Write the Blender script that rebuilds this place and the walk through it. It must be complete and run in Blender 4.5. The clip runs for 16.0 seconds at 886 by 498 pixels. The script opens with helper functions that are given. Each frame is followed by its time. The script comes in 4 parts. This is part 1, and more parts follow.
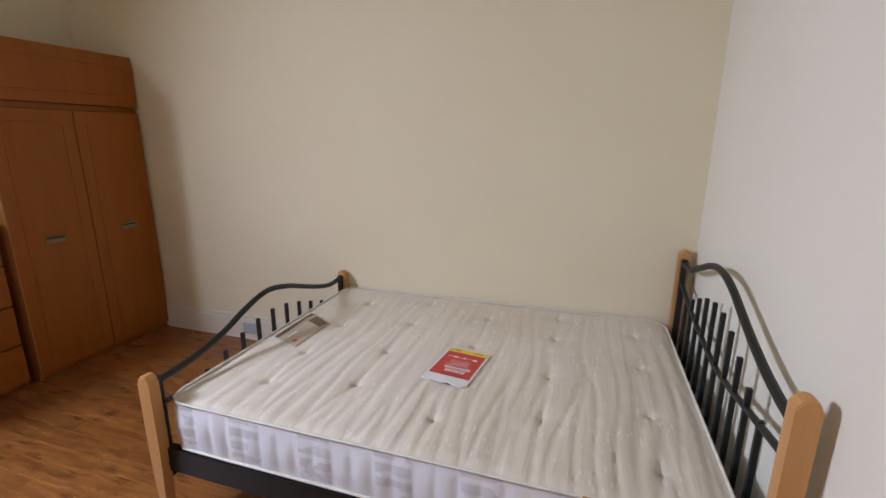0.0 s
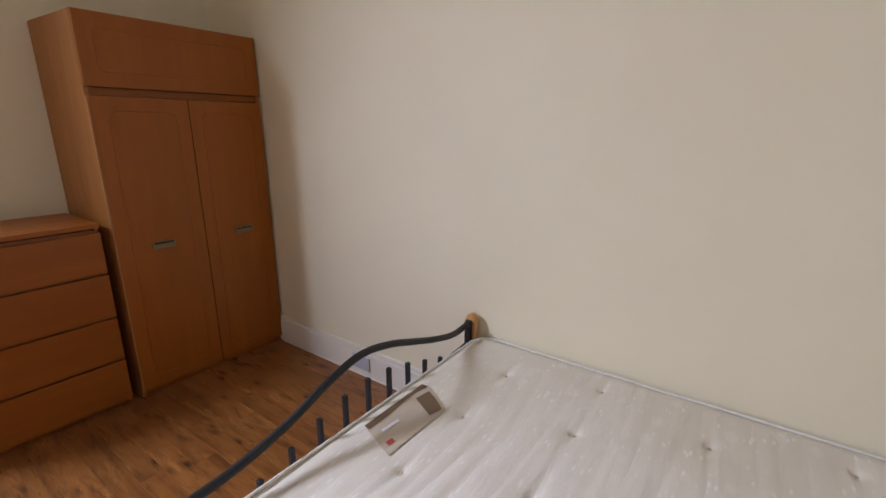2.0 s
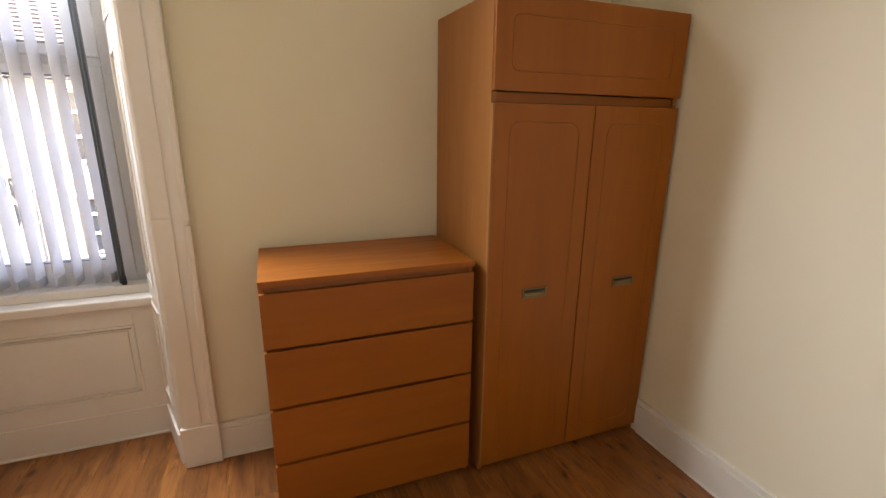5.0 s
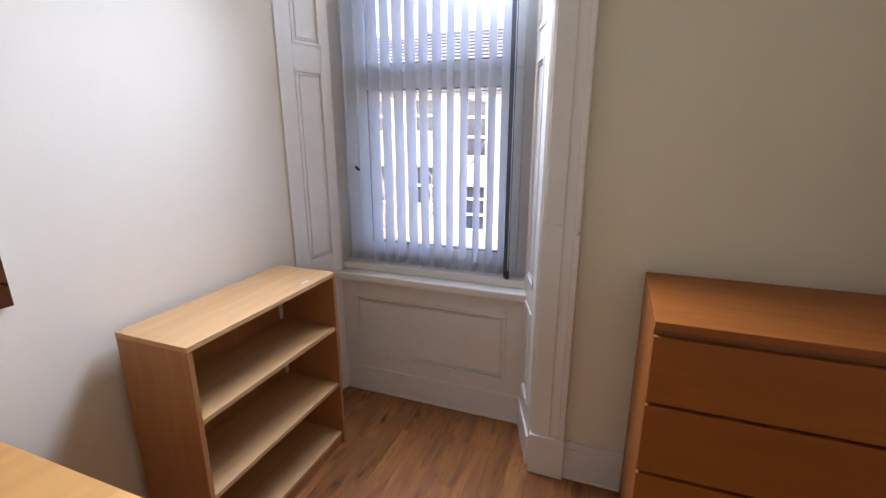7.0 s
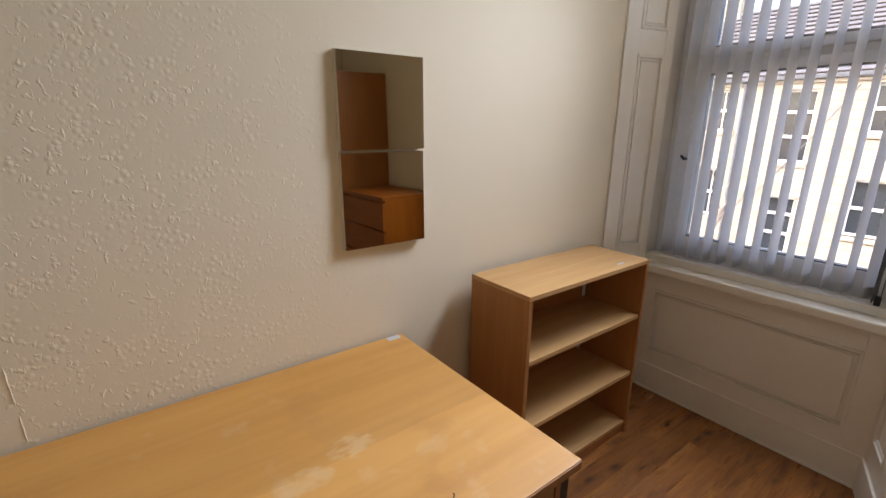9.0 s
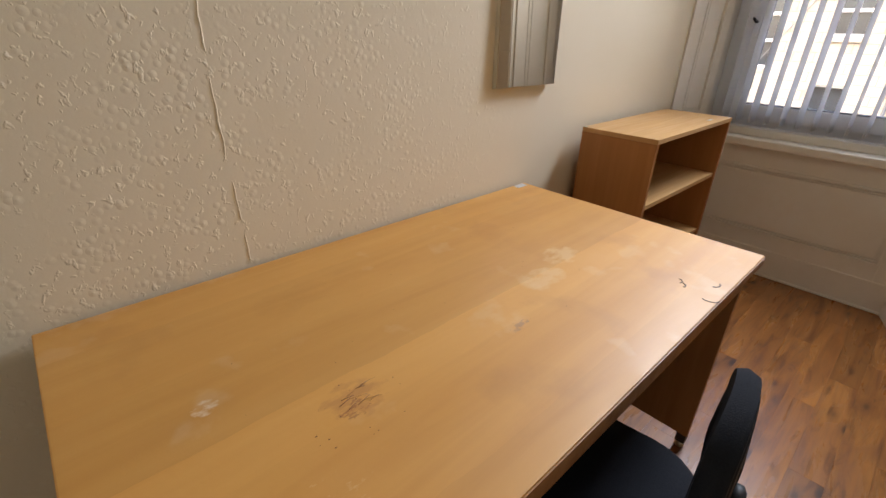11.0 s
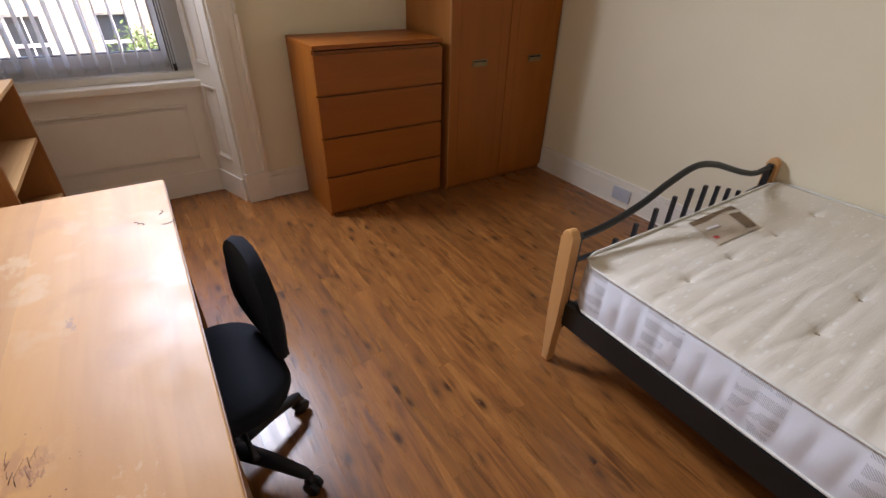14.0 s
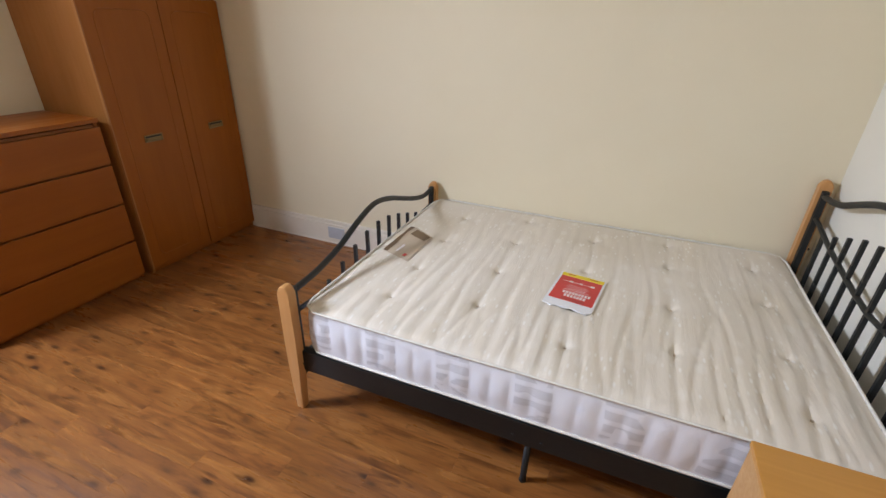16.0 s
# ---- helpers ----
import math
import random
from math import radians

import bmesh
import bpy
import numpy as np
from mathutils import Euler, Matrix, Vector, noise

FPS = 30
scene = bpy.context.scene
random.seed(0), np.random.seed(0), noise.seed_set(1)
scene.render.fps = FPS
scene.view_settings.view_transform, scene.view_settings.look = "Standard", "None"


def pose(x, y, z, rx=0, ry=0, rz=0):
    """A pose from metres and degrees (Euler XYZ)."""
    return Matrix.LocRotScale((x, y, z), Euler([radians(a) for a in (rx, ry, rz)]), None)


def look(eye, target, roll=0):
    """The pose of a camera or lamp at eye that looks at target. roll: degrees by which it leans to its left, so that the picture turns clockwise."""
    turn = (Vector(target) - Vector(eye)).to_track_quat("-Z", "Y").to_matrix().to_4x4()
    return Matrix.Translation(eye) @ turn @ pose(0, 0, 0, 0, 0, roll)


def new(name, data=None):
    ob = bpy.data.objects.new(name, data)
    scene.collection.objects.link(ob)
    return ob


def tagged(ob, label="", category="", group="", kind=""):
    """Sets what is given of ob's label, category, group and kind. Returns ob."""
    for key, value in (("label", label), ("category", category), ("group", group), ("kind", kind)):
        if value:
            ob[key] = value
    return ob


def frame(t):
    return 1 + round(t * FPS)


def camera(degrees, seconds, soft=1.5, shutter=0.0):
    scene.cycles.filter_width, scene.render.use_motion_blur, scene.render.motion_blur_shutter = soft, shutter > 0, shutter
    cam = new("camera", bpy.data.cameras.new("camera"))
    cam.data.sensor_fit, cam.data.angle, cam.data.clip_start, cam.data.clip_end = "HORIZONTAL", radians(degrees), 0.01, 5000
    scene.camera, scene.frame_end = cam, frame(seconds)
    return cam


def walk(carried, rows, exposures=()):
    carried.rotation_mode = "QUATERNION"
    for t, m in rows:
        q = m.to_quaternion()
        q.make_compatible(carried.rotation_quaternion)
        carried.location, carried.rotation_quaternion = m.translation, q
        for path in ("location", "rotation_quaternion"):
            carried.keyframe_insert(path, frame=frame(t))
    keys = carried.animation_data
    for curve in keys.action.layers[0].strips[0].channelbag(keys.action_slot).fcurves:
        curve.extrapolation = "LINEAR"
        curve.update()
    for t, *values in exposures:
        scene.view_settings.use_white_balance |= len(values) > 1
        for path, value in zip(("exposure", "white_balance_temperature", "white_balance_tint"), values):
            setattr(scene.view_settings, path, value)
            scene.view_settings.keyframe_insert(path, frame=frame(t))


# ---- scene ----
cam = camera(89.3, 16.0)
PATH = [
    (0, (3.578, 0.496, 1.454), (2.989, 2.345, 0.971), 0.3),
    (0.5, (3.517, 0.621, 1.438), (2.918, 2.466, 0.952), 0.6),
    (1, (3.395, 0.799, 1.456), (2.765, 2.632, 0.961), 0.7),
    (1.5, (3.265, 1.068, 1.46), (2.454, 2.825, 0.955), 0.5),
    (2, (3.142, 1.276, 1.466), (2.019, 2.845, 0.94), 0.2),
    (2.5, (2.976, 1.415, 1.456), (1.644, 2.814, 0.938), -0.1),
    (3, (2.798, 1.533, 1.485), (1.358, 2.819, 0.963), -0.0),
    (5.5, (1.88, 1.252, 1.514), (-0.012, 1.633, 0.988), 0.4),
    (6, (1.774, 1.213, 1.524), (-0.152, 1.198, 0.987), -0.1),
    (6.5, (1.801, 1.181, 1.521), (-0.092, 0.819, 0.989), -0.2),
    (7, (1.782, 1.098, 1.522), (-0.022, 0.415, 0.997), -0.1),
    (7.5, (1.794, 1.035, 1.533), (0.152, 0.02, 1.013), -0.2),
    (8, (1.847, 1.008, 1.545), (0.392, -0.262, 1.026), -0.2),
    (8.5, (1.914, 0.975, 1.536), (0.619, -0.459, 1.019), -0.1),
    (9, (2.034, 0.931, 1.468), (0.876, -0.607, 0.926), 0.5),
    (11.5, (2.652, 0.6, 1.212), (1.367, -0.557, 0.208), 0.1),
    (12, (2.676, 0.609, 1.202), (1.131, -0.154, 0.186), -0.0),
    (12.5, (2.744, 0.569, 1.244), (1.053, 0.316, 0.206), -0.4),
    (13, (2.795, 0.484, 1.288), (1.115, 0.754, 0.237), -0.1),
    (13.5, (2.879, 0.495, 1.326), (1.304, 1.127, 0.268), 0.2),
    (14, (2.989, 0.47, 1.367), (1.571, 1.391, 0.298), 1.4),
    (14.5, (3.077, 0.432, 1.412), (1.808, 1.547, 0.342), 1.9),
    (15, (3.106, 0.446, 1.443), (2.035, 1.763, 0.386), 1.6),
    (15.5, (3.166, 0.47, 1.478), (2.287, 1.964, 0.481), 1.2),
    (16, (3.193, 0.455, 1.506), (2.526, 2.113, 0.609), 1.6),
]
EXPOSURES = [
    (0.0, 3.24, 6850, 32),
    (1.5, 3.26, 6600, 34),
    (3.0, 3.60, 6600, 31),
    (5.5, 3.85, 7500, 27),
    (7.0, 3.30, 6000, 29),
    (8.0, 3.15, 5800, 24),
    (9.0, 2.82, 7200, 25),
    (11.5, 3.07, 7500, 24),
    (12.5, 3.40, 5700, 25),
    (13.5, 3.13, 6100, 27),
    (14.5, 3.20, 8900, 37),
    (15.0, 3.30, 10400, 42),
    (15.5, 3.55, 8900, 43),
    (16.0, 3.58, 6900, 28),
]
walk(cam, [(t, look(eye, target, roll)) for t, eye, target, roll in PATH], EXPOSURES)

# ---- world, light ----
world = bpy.data.worlds.new("world")
scene.world = world
world.use_nodes = True
wn = world.node_tree.nodes
sky = wn.new("ShaderNodeTexSky")
sky.sky_type = "NISHITA"
sky.sun_disc = False
sky.sun_elevation = radians(35)
sky.sun_rotation = radians(150)
sky.dust_density = 1.5
sky.ozone_density = 1.0
WORLD_STRENGTH = 0.15
wn["Background"].inputs["Strength"].default_value = WORLD_STRENGTH
world.node_tree.links.new(sky.outputs[0], wn["Background"].inputs["Color"])

sun_data = bpy.data.lights.new("sun", "SUN")
sun_data.energy = 1.0
sun_data.angle = radians(25)
sun_data.color = (1.0, 0.96, 0.9)
sun = new("sun", sun_data)
sun.matrix_world = look((0, 0, 10), (-6.0, -3.0, 4.0))

# stands in for the sky's light in the upper part of the window opening
lamp_data = bpy.data.lights.new("window_light", "AREA")
lamp_data.shape = "RECTANGLE"
lamp_data.size, lamp_data.size_y = 0.78, 0.58
lamp_data.energy = 7.6
lamp_data.color = (0.62, 0.82, 1.0)
lamp_data.spread = radians(120)
lamp = new("window_light", lamp_data)
lamp.matrix_world = look((-0.20, 0.38, 2.45), (2.5, 1.40, 0.5))

# ---- materials ----
MATS = {}


class Graph:
    """A small helper that wires shader nodes."""

    def __init__(self, name, rough=0.5, metal=0.0, spec=0.5):
        self.mat = bpy.data.materials.new(name)
        self.mat.use_nodes = True
        self.nt = self.mat.node_tree
        self.bsdf = self.nt.nodes["Principled BSDF"]
        self.bsdf.inputs["Roughness"].default_value = rough
        self.bsdf.inputs["Metallic"].default_value = metal
        self.bsdf.inputs["Specular IOR Level"].default_value = spec
        self.coord = self.nt.nodes.new("ShaderNodeTexCoord").outputs["Object"]
        MATS[name] = self.mat

    def put(self, socket, value):
        if isinstance(value, bpy.types.NodeSocket):
            self.nt.links.new(value, socket)
        elif value is not None:
            if isinstance(value, tuple) and len(value) == 3 and socket.type == "RGBA":
                value = (*value, 1)
            socket.default_value = value

    def scaled(self, s, offset=(0, 0, 0), random_shift=0.0):
        m = self.nt.nodes.new("ShaderNodeMapping")
        self.put(m.inputs["Vector"], self.coord)
        m.inputs["Scale"].default_value = s
        m.inputs["Location"].default_value = offset
        if random_shift:
            info = self.nt.nodes.new("ShaderNodeObjectInfo").outputs["Random"]
            c = self.nt.nodes.new("ShaderNodeCombineXYZ")
            for k, f in enumerate((1.0, 1.7, 2.3)):
                self.put(c.inputs[k], self.math("MULTIPLY", info, random_shift * f))
            self.put(m.inputs["Location"], c.outputs[0])
        return m.outputs[0]

    def noise(self, vec, scale=1.0, detail=3.0, rough=0.5, distort=0.0):
        n = self.nt.nodes.new("ShaderNodeTexNoise")
        self.put(n.inputs["Vector"], vec)
        n.inputs["Scale"].default_value = scale
        n.inputs["Detail"].default_value = detail
        n.inputs["Roughness"].default_value = rough
        n.inputs["Distortion"].default_value = distort
        return n.outputs["Fac"]

    def voronoi(self, vec, scale=1.0, out="Distance", rand=1.0):
        n = self.nt.nodes.new("ShaderNodeTexVoronoi")
        self.put(n.inputs["Vector"], vec)
        n.inputs["Scale"].default_value = scale
        n.inputs["Randomness"].default_value = rand
        return n.outputs[out]

    def ramp(self, fac, *stops):
        n = self.nt.nodes.new("ShaderNodeValToRGB")
        self.put(n.inputs[0], fac)
        els = n.color_ramp.elements
        while len(els) < len(stops):
            els.new(0.5)
        for e, (p, c) in zip(els, stops):
            e.position = p
            e.color = (*c, 1) if isinstance(c, tuple) else (c, c, c, 1)
        return n.outputs[0]

    def math(self, op, a, b=None, clamp=False):
        n = self.nt.nodes.new("ShaderNodeMath")
        n.operation = op
        n.use_clamp = clamp
        self.put(n.inputs[0], a)
        if b is not None:
            self.put(n.inputs[1], b)
        return n.outputs[0]

    def mix(self, fac, a, b, mode="MIX"):
        n = self.nt.nodes.new("ShaderNodeMix")
        n.data_type = "RGBA"
        n.blend_type = mode
        self.put(n.inputs["Factor"], fac)
        self.put(n.inputs["A"], a)
        self.put(n.inputs["B"], b)
        return n.outputs["Result"]

    def axis(self, k, vec=None):
        s = self.nt.nodes.new("ShaderNodeSeparateXYZ")
        self.put(s.inputs[0], vec or self.coord)
        return s.outputs[k]

    def random(self):
        return self.nt.nodes.new("ShaderNodeObjectInfo").outputs["Random"]

    def color(self, value):
        self.put(self.bsdf.inputs["Base Color"], value)
        return self

    def rough(self, value):
        self.put(self.bsdf.inputs["Roughness"], value)
        return self

    def bump(self, height, distance=0.001, strength=1.0):
        n = self.nt.nodes.new("ShaderNodeBump")
        n.inputs["Distance"].default_value = distance
        n.inputs["Strength"].default_value = strength
        self.put(n.inputs["Height"], height)
        self.put(self.bsdf.inputs["Normal"], n.outputs[0])
        return self


def paint(name, c, dirt, rough=0.5, relief=0.0006):
    g = Graph(name, rough)
    big = g.noise(g.coord, 1.3, 3)
    fine = g.noise(g.coord, 22, 4)
    col = g.mix(g.ramp(big, (0.35, 0.0), (0.75, 1.0)), c, dirt)
    col = g.mix(g.math("MULTIPLY", g.ramp(fine, (0.45, 0.0), (0.8, 1.0)), 0.35), col, dirt)
    g.color(col).bump(g.noise(g.coord, 60, 4), relief)
    return g


def plaster(name, c, dirt, relief, stipple=0.0):
    """Painted lining paper; with stipple, thrown blobs and drips stand proud of it."""
    g = Graph(name, 0.75, spec=0.3)
    cloud = g.noise(g.coord, 1.1, 4, 0.6)
    col = g.mix(g.ramp(cloud, (0.35, 0.0), (0.7, 1.0)), c, dirt)
    weave = g.noise(g.coord, 140, 3)
    mid = g.noise(g.coord, 14, 4)
    h = g.math("ADD", g.math("MULTIPLY", weave, 0.3), g.math("MULTIPLY", mid, 0.6))
    if stipple:
        blobs = g.ramp(g.noise(g.scaled((1, 1, 0.85)), 60, 2.5, 0.55, 0.3), (0.58, 0.0), (0.74, 1.0))
        where = g.math("MULTIPLY", g.ramp(g.noise(g.coord, 7.5, 4, 0.6), (0.36, 0.10), (0.52, 1.0)), g.ramp(g.math("DIVIDE", g.axis(0), 3.0), (0.42, 0.20), (0.74, 1.25)))
        lumps = g.ramp(g.voronoi(g.coord, 52), (0.0, 1.0), (0.45, 0.0))
        lumps = g.math("MULTIPLY", lumps, g.ramp(g.noise(g.coord, 11, 2), (0.44, 0.0), (0.56, 1.0)))
        h2 = g.math("MULTIPLY", g.math("MAXIMUM", blobs, lumps), where)
        h = g.math("ADD", g.math("MULTIPLY", h, 0.25), g.math("MULTIPLY", h2, stipple))
        col = g.mix(g.math("MULTIPLY", h2, 0.12), col, (0.9, 0.86, 0.76))
    g.color(col).bump(h, relief)
    return g


def wood(name, dark, light, grain=(1.5, 24, 24), rough=0.4, shift=3.0, relief=0.0003, blotch=0.5, ring=6.0, contrast=(0.3, 0.7)):
    """Veneer with its grain along the axis of the smallest scale."""
    g = Graph(name, rough, spec=0.35)
    v = g.scaled(grain, random_shift=shift)
    wave = g.noise(v, 1.0, 5, 0.62, 0.4)
    fine = g.noise(g.scaled(tuple(4 * a for a in grain), random_shift=shift), 1.0, 3)
    col = g.ramp(wave, (contrast[0], dark), (contrast[1], light))
    col = g.mix(g.math("MULTIPLY", g.ramp(fine, (0.35, 1.0), (0.55, 0.0)), 0.3), col, dark)
    big = g.noise(g.coord, 1.8, 3)
    col = g.mix(g.math("MULTIPLY", g.ramp(big, (0.35, 0.0), (0.75, 1.0)), blotch), col, dark)
    g.color(col).rough(g.ramp(fine, (0.3, rough + 0.08), (0.7, rough - 0.04)))
    g.bump(fine, relief)
    return g


def plain(name, c, rough=0.5, metal=0.0, relief=0.0003, scale=80, vary=0.15):
    g = Graph(name, rough, metal)
    n = g.noise(g.coord, scale, 3)
    darker = tuple(a * (1 - vary) for a in c)
    g.color(g.mix(g.ramp(g.noise(g.coord, scale / 12, 3), (0.35, 0.0), (0.7, 1.0)), c, darker))
    g.bump(n, relief)
    return g


plaster("cream_wall", (0.82, 0.73, 0.53), (0.79, 0.695, 0.495), 0.0008)
plaster("stippled_wall", (0.80, 0.685, 0.52), (0.77, 0.655, 0.48), 0.0011, 0.9)
# east wall: cream made paler and cooler to carry the window's daylight
plaster("pale_wall", (0.80, 0.75, 0.635), (0.77, 0.72, 0.60), 0.0008)
plaster("ceiling_white", (0.86, 0.83, 0.77), (0.84, 0.81, 0.74), 0.0006)
paint("gloss_white", (0.86, 0.80, 0.71), (0.80, 0.71, 0.58), 0.32, 0.0003)
paint("upvc_white", (0.80, 0.81, 0.82), (0.76, 0.77, 0.79), 0.3, 0.0001)
paint("plinth_white", (0.83, 0.77, 0.67), (0.75, 0.68, 0.55), 0.4, 0.0005)
wood("orange_veneer", (0.29, 0.076, 0.006), (0.39, 0.117, 0.010), (9, 9, 0.9), 0.38, contrast=(0.2, 0.8))
wood("orange_veneer_flat", (0.29, 0.075, 0.007), (0.39, 0.114, 0.011), (9, 0.9, 9), 0.38, contrast=(0.2, 0.8))
wood("side_veneer", (0.33, 0.120, 0.025), (0.42, 0.165, 0.040), (9, 9, 0.9), 0.4, contrast=(0.2, 0.8))
wood("pale_post", (0.58, 0.27, 0.090), (0.66, 0.345, 0.135), (18, 18, 1.4), 0.35, blotch=0.2)
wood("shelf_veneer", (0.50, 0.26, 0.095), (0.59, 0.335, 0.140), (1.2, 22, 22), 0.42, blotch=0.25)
# bookcase sides and back: the shelf veneer darkened as if in shade
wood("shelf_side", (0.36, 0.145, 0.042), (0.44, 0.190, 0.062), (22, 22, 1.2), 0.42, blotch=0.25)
wood("cabinet_top", (0.50, 0.22, 0.04), (0.60, 0.28, 0.06), (1.2, 22, 22), 0.35, blotch=0.2)
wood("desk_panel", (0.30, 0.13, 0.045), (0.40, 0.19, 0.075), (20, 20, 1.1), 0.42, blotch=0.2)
plain("black_metal", (0.008, 0.009, 0.009), 0.48)
plain("black_plastic", (0.010, 0.010, 0.012), 0.6, relief=0.0002)
plain("dark_void", (0.02, 0.012, 0.008), 0.9)
plain("steel", (0.50, 0.46, 0.36), 0.38, 0.9)
plain("dull_bronze", (0.30, 0.21, 0.10), 0.5, 0.6)
plain("gasket", (0.20, 0.21, 0.22), 0.6)
plain("lead_grey", (0.10, 0.11, 0.12), 0.6)
plain("paper_white", (0.78, 0.78, 0.78), 0.35)
plain("paper_red", (0.62, 0.045, 0.035), 0.4, vary=0.05)
plain("paper_yellow", (0.80, 0.58, 0.02), 0.4, vary=0.05)
plain("print_white", (0.80, 0.74, 0.72), 0.5)
plain("tan_print", (0.55, 0.44, 0.32), 0.5)
plain("brown_print", (0.17, 0.10, 0.05), 0.5)
plain("red_print", (0.50, 0.05, 0.04), 0.5)
plain("tape_grey", (0.60, 0.60, 0.60), 0.4)
plain("scorch", (0.035, 0.016, 0.008), 0.6)
plain("wax_pale", (0.64, 0.43, 0.21), 0.42)
plain("burnt_wood", (0.30, 0.115, 0.035), 0.5)
plain("scorch_brown", (0.13, 0.040, 0.014), 0.6)
plain("socket_grey", (0.50, 0.52, 0.55), 0.35)
plain("stone_sill", (0.36, 0.32, 0.25), 0.8)
plain("bark", (0.11, 0.085, 0.065), 0.9, relief=0.01, scale=9)
plain("pale_bark", (0.30, 0.26, 0.22), 0.9, relief=0.01, scale=9)

# black upholstery with a fine weave
g = Graph("black_fabric", 0.95, spec=0.15)
g.color(g.mix(g.noise(g.coord, 300, 2), (0.008, 0.009, 0.012), (0.020, 0.021, 0.026))).bump(g.noise(g.coord, 420, 2), 0.0006)

# laminate floor boards, grain along x, scattered dark knots and short dark streaks
g = Graph("laminate", 0.30)
grain = g.noise(g.scaled((2.2, 17, 17), random_shift=31.0), 1.0, 5, 0.58, 0.9)
col = g.ramp(grain, (0.28, (0.160, 0.050, 0.011)), (0.45, (0.275, 0.095, 0.022)), (0.70, (0.375, 0.145, 0.038)))
fine = g.noise(g.scaled((6, 110, 110), random_shift=31.0), 1.0, 3)
col = g.mix(g.math("MULTIPLY", g.ramp(fine, (0.38, 1.0), (0.56, 0.0)), 0.22), col, (0.12, 0.044, 0.016))
streak = g.ramp(g.noise(g.scaled((4.6, 24, 24), random_shift=13.0), 1.0, 4, 0.6, 1.2), (0.53, 0.0), (0.69, 1.0))
col = g.mix(g.math("MULTIPLY", streak, 0.66), col, (0.085, 0.026, 0.007))
knot = g.voronoi(g.scaled((6.0, 15.0, 1.0), random_shift=17.0), 1.0)
keep = g.ramp(g.noise(g.scaled((3.2, 8.5, 1), random_shift=9.0), 1.0, 2), (0.43, 0.0), (0.53, 1.0))
knots = g.math("MULTIPLY", g.ramp(knot, (0.05, 1.0), (0.13, 0.75), (0.20, 0.35), (0.42, 0.0)), keep)
col = g.mix(g.math("MULTIPLY", knots, 1.0), col, (0.045, 0.016, 0.007))
col = g.mix(1.0, col, g.ramp(g.random(), (0.0, 0.84), (1.0, 1.12)), "MULTIPLY")
g.color(col).rough(g.ramp(grain, (0.3, 0.36), (0.7, 0.24))).bump(g.math("ADD", fine, g.math("MULTIPLY", grain, 0.6)), 0.0004)

# desk top veneer: honey beech in broad strips with stains
g = Graph("desk_veneer", 0.34, spec=0.6)
v = g.scaled((1.1, 11, 1))
grain = g.noise(v, 1.0, 5, 0.6, 0.5)
col = g.ramp(grain, (0.25, (0.53, 0.228, 0.048)), (0.52, (0.60, 0.277, 0.064)), (0.80, (0.65, 0.318, 0.083)))
wobble = g.math("MULTIPLY", g.noise(g.scaled((5, 1, 1)), 1.0, 4, 0.6), 0.020)
stave = g.math("FLOOR", g.math("DIVIDE", g.math("ADD", g.axis(1), wobble), 0.088))
tone = g.math("FRACT", g.math("MULTIPLY", g.math("SINE", g.math("MULTIPLY", stave, 12.99)), 43.7))
col = g.mix(1.0, col, g.ramp(tone, (0.0, 0.91), (1.0, 1.04)), "MULTIPLY")
blot = g.ramp(g.noise(g.coord, 5.5, 4), (0.58, 0.0), (0.70, 1.0))
col = g.mix(g.math("MULTIPLY", blot, 0.35), col, (0.40, 0.17, 0.045))
pale = g.ramp(g.noise(g.scaled((1, 1, 1), (3.1, 1.7, 0)), 9, 4), (0.63, 0.0), (0.70, 1.0))
col = g.mix(g.math("MULTIPLY", pale, 0.15), col, (0.70, 0.52, 0.34))


def worn(col, cx, cy, rx, ry, scale, lo, hi, tint, amount):
    """A stain of its own ragged shape at one spot of the board."""
    dx = g.math("DIVIDE", g.math("SUBTRACT", g.axis(0), cx), rx)
    dy = g.math("DIVIDE", g.math("SUBTRACT", g.axis(1), cy), ry)
    d = g.math("ADD", g.math("MULTIPLY", dx, dx), g.math("MULTIPLY", dy, dy))
    near = g.ramp(d, (0.0, 1.0), (0.45, 0.75), (1.0, 0.0))
    n = g.noise(g.scaled((0.55, 1, 1), (cx * 7, cy * 5, 0)), scale, 4, 0.6)
    m = g.ramp(g.math("MULTIPLY", near, n), (lo, 0.0), (hi, 1.0))
    return g.mix(g.math("MULTIPLY", m, amount), col, tint)


col = worn(col, 0.357, 0.132, 0.085, 0.065, 48, 0.40, 0.54, (0.38, 0.14, 0.045), 0.45)
col = worn(col, 0.375, 0.150, 0.040, 0.030, 90, 0.44, 0.52, (0.26, 0.075, 0.022), 0.6)
col = worn(col, 0.02, 0.180, 0.050, 0.022, 55, 0.42, 0.50, (0.24, 0.14, 0.10), 0.5)
col = worn(col, -0.31, 0.055, 0.085, 0.060, 40, 0.30, 0.46, (0.70, 0.48, 0.27), 0.4)
col = worn(col, -0.18, 0.100, 0.090, 0.060, 34, 0.32, 0.50, (0.70, 0.48, 0.27), 0.4)
col = worn(col, 0.540, 0.000, 0.030, 0.024, 70, 0.36, 0.50, (0.72, 0.60, 0.46), 0.5)
col = worn(col, 0.30, -0.20, 0.12, 0.10, 22, 0.36, 0.50, (0.45, 0.20, 0.050), 0.2)
col = worn(col, 0.50, 0.27, 0.15, 0.09, 60, 0.52, 0.58, (0.70, 0.48, 0.26), 0.3)
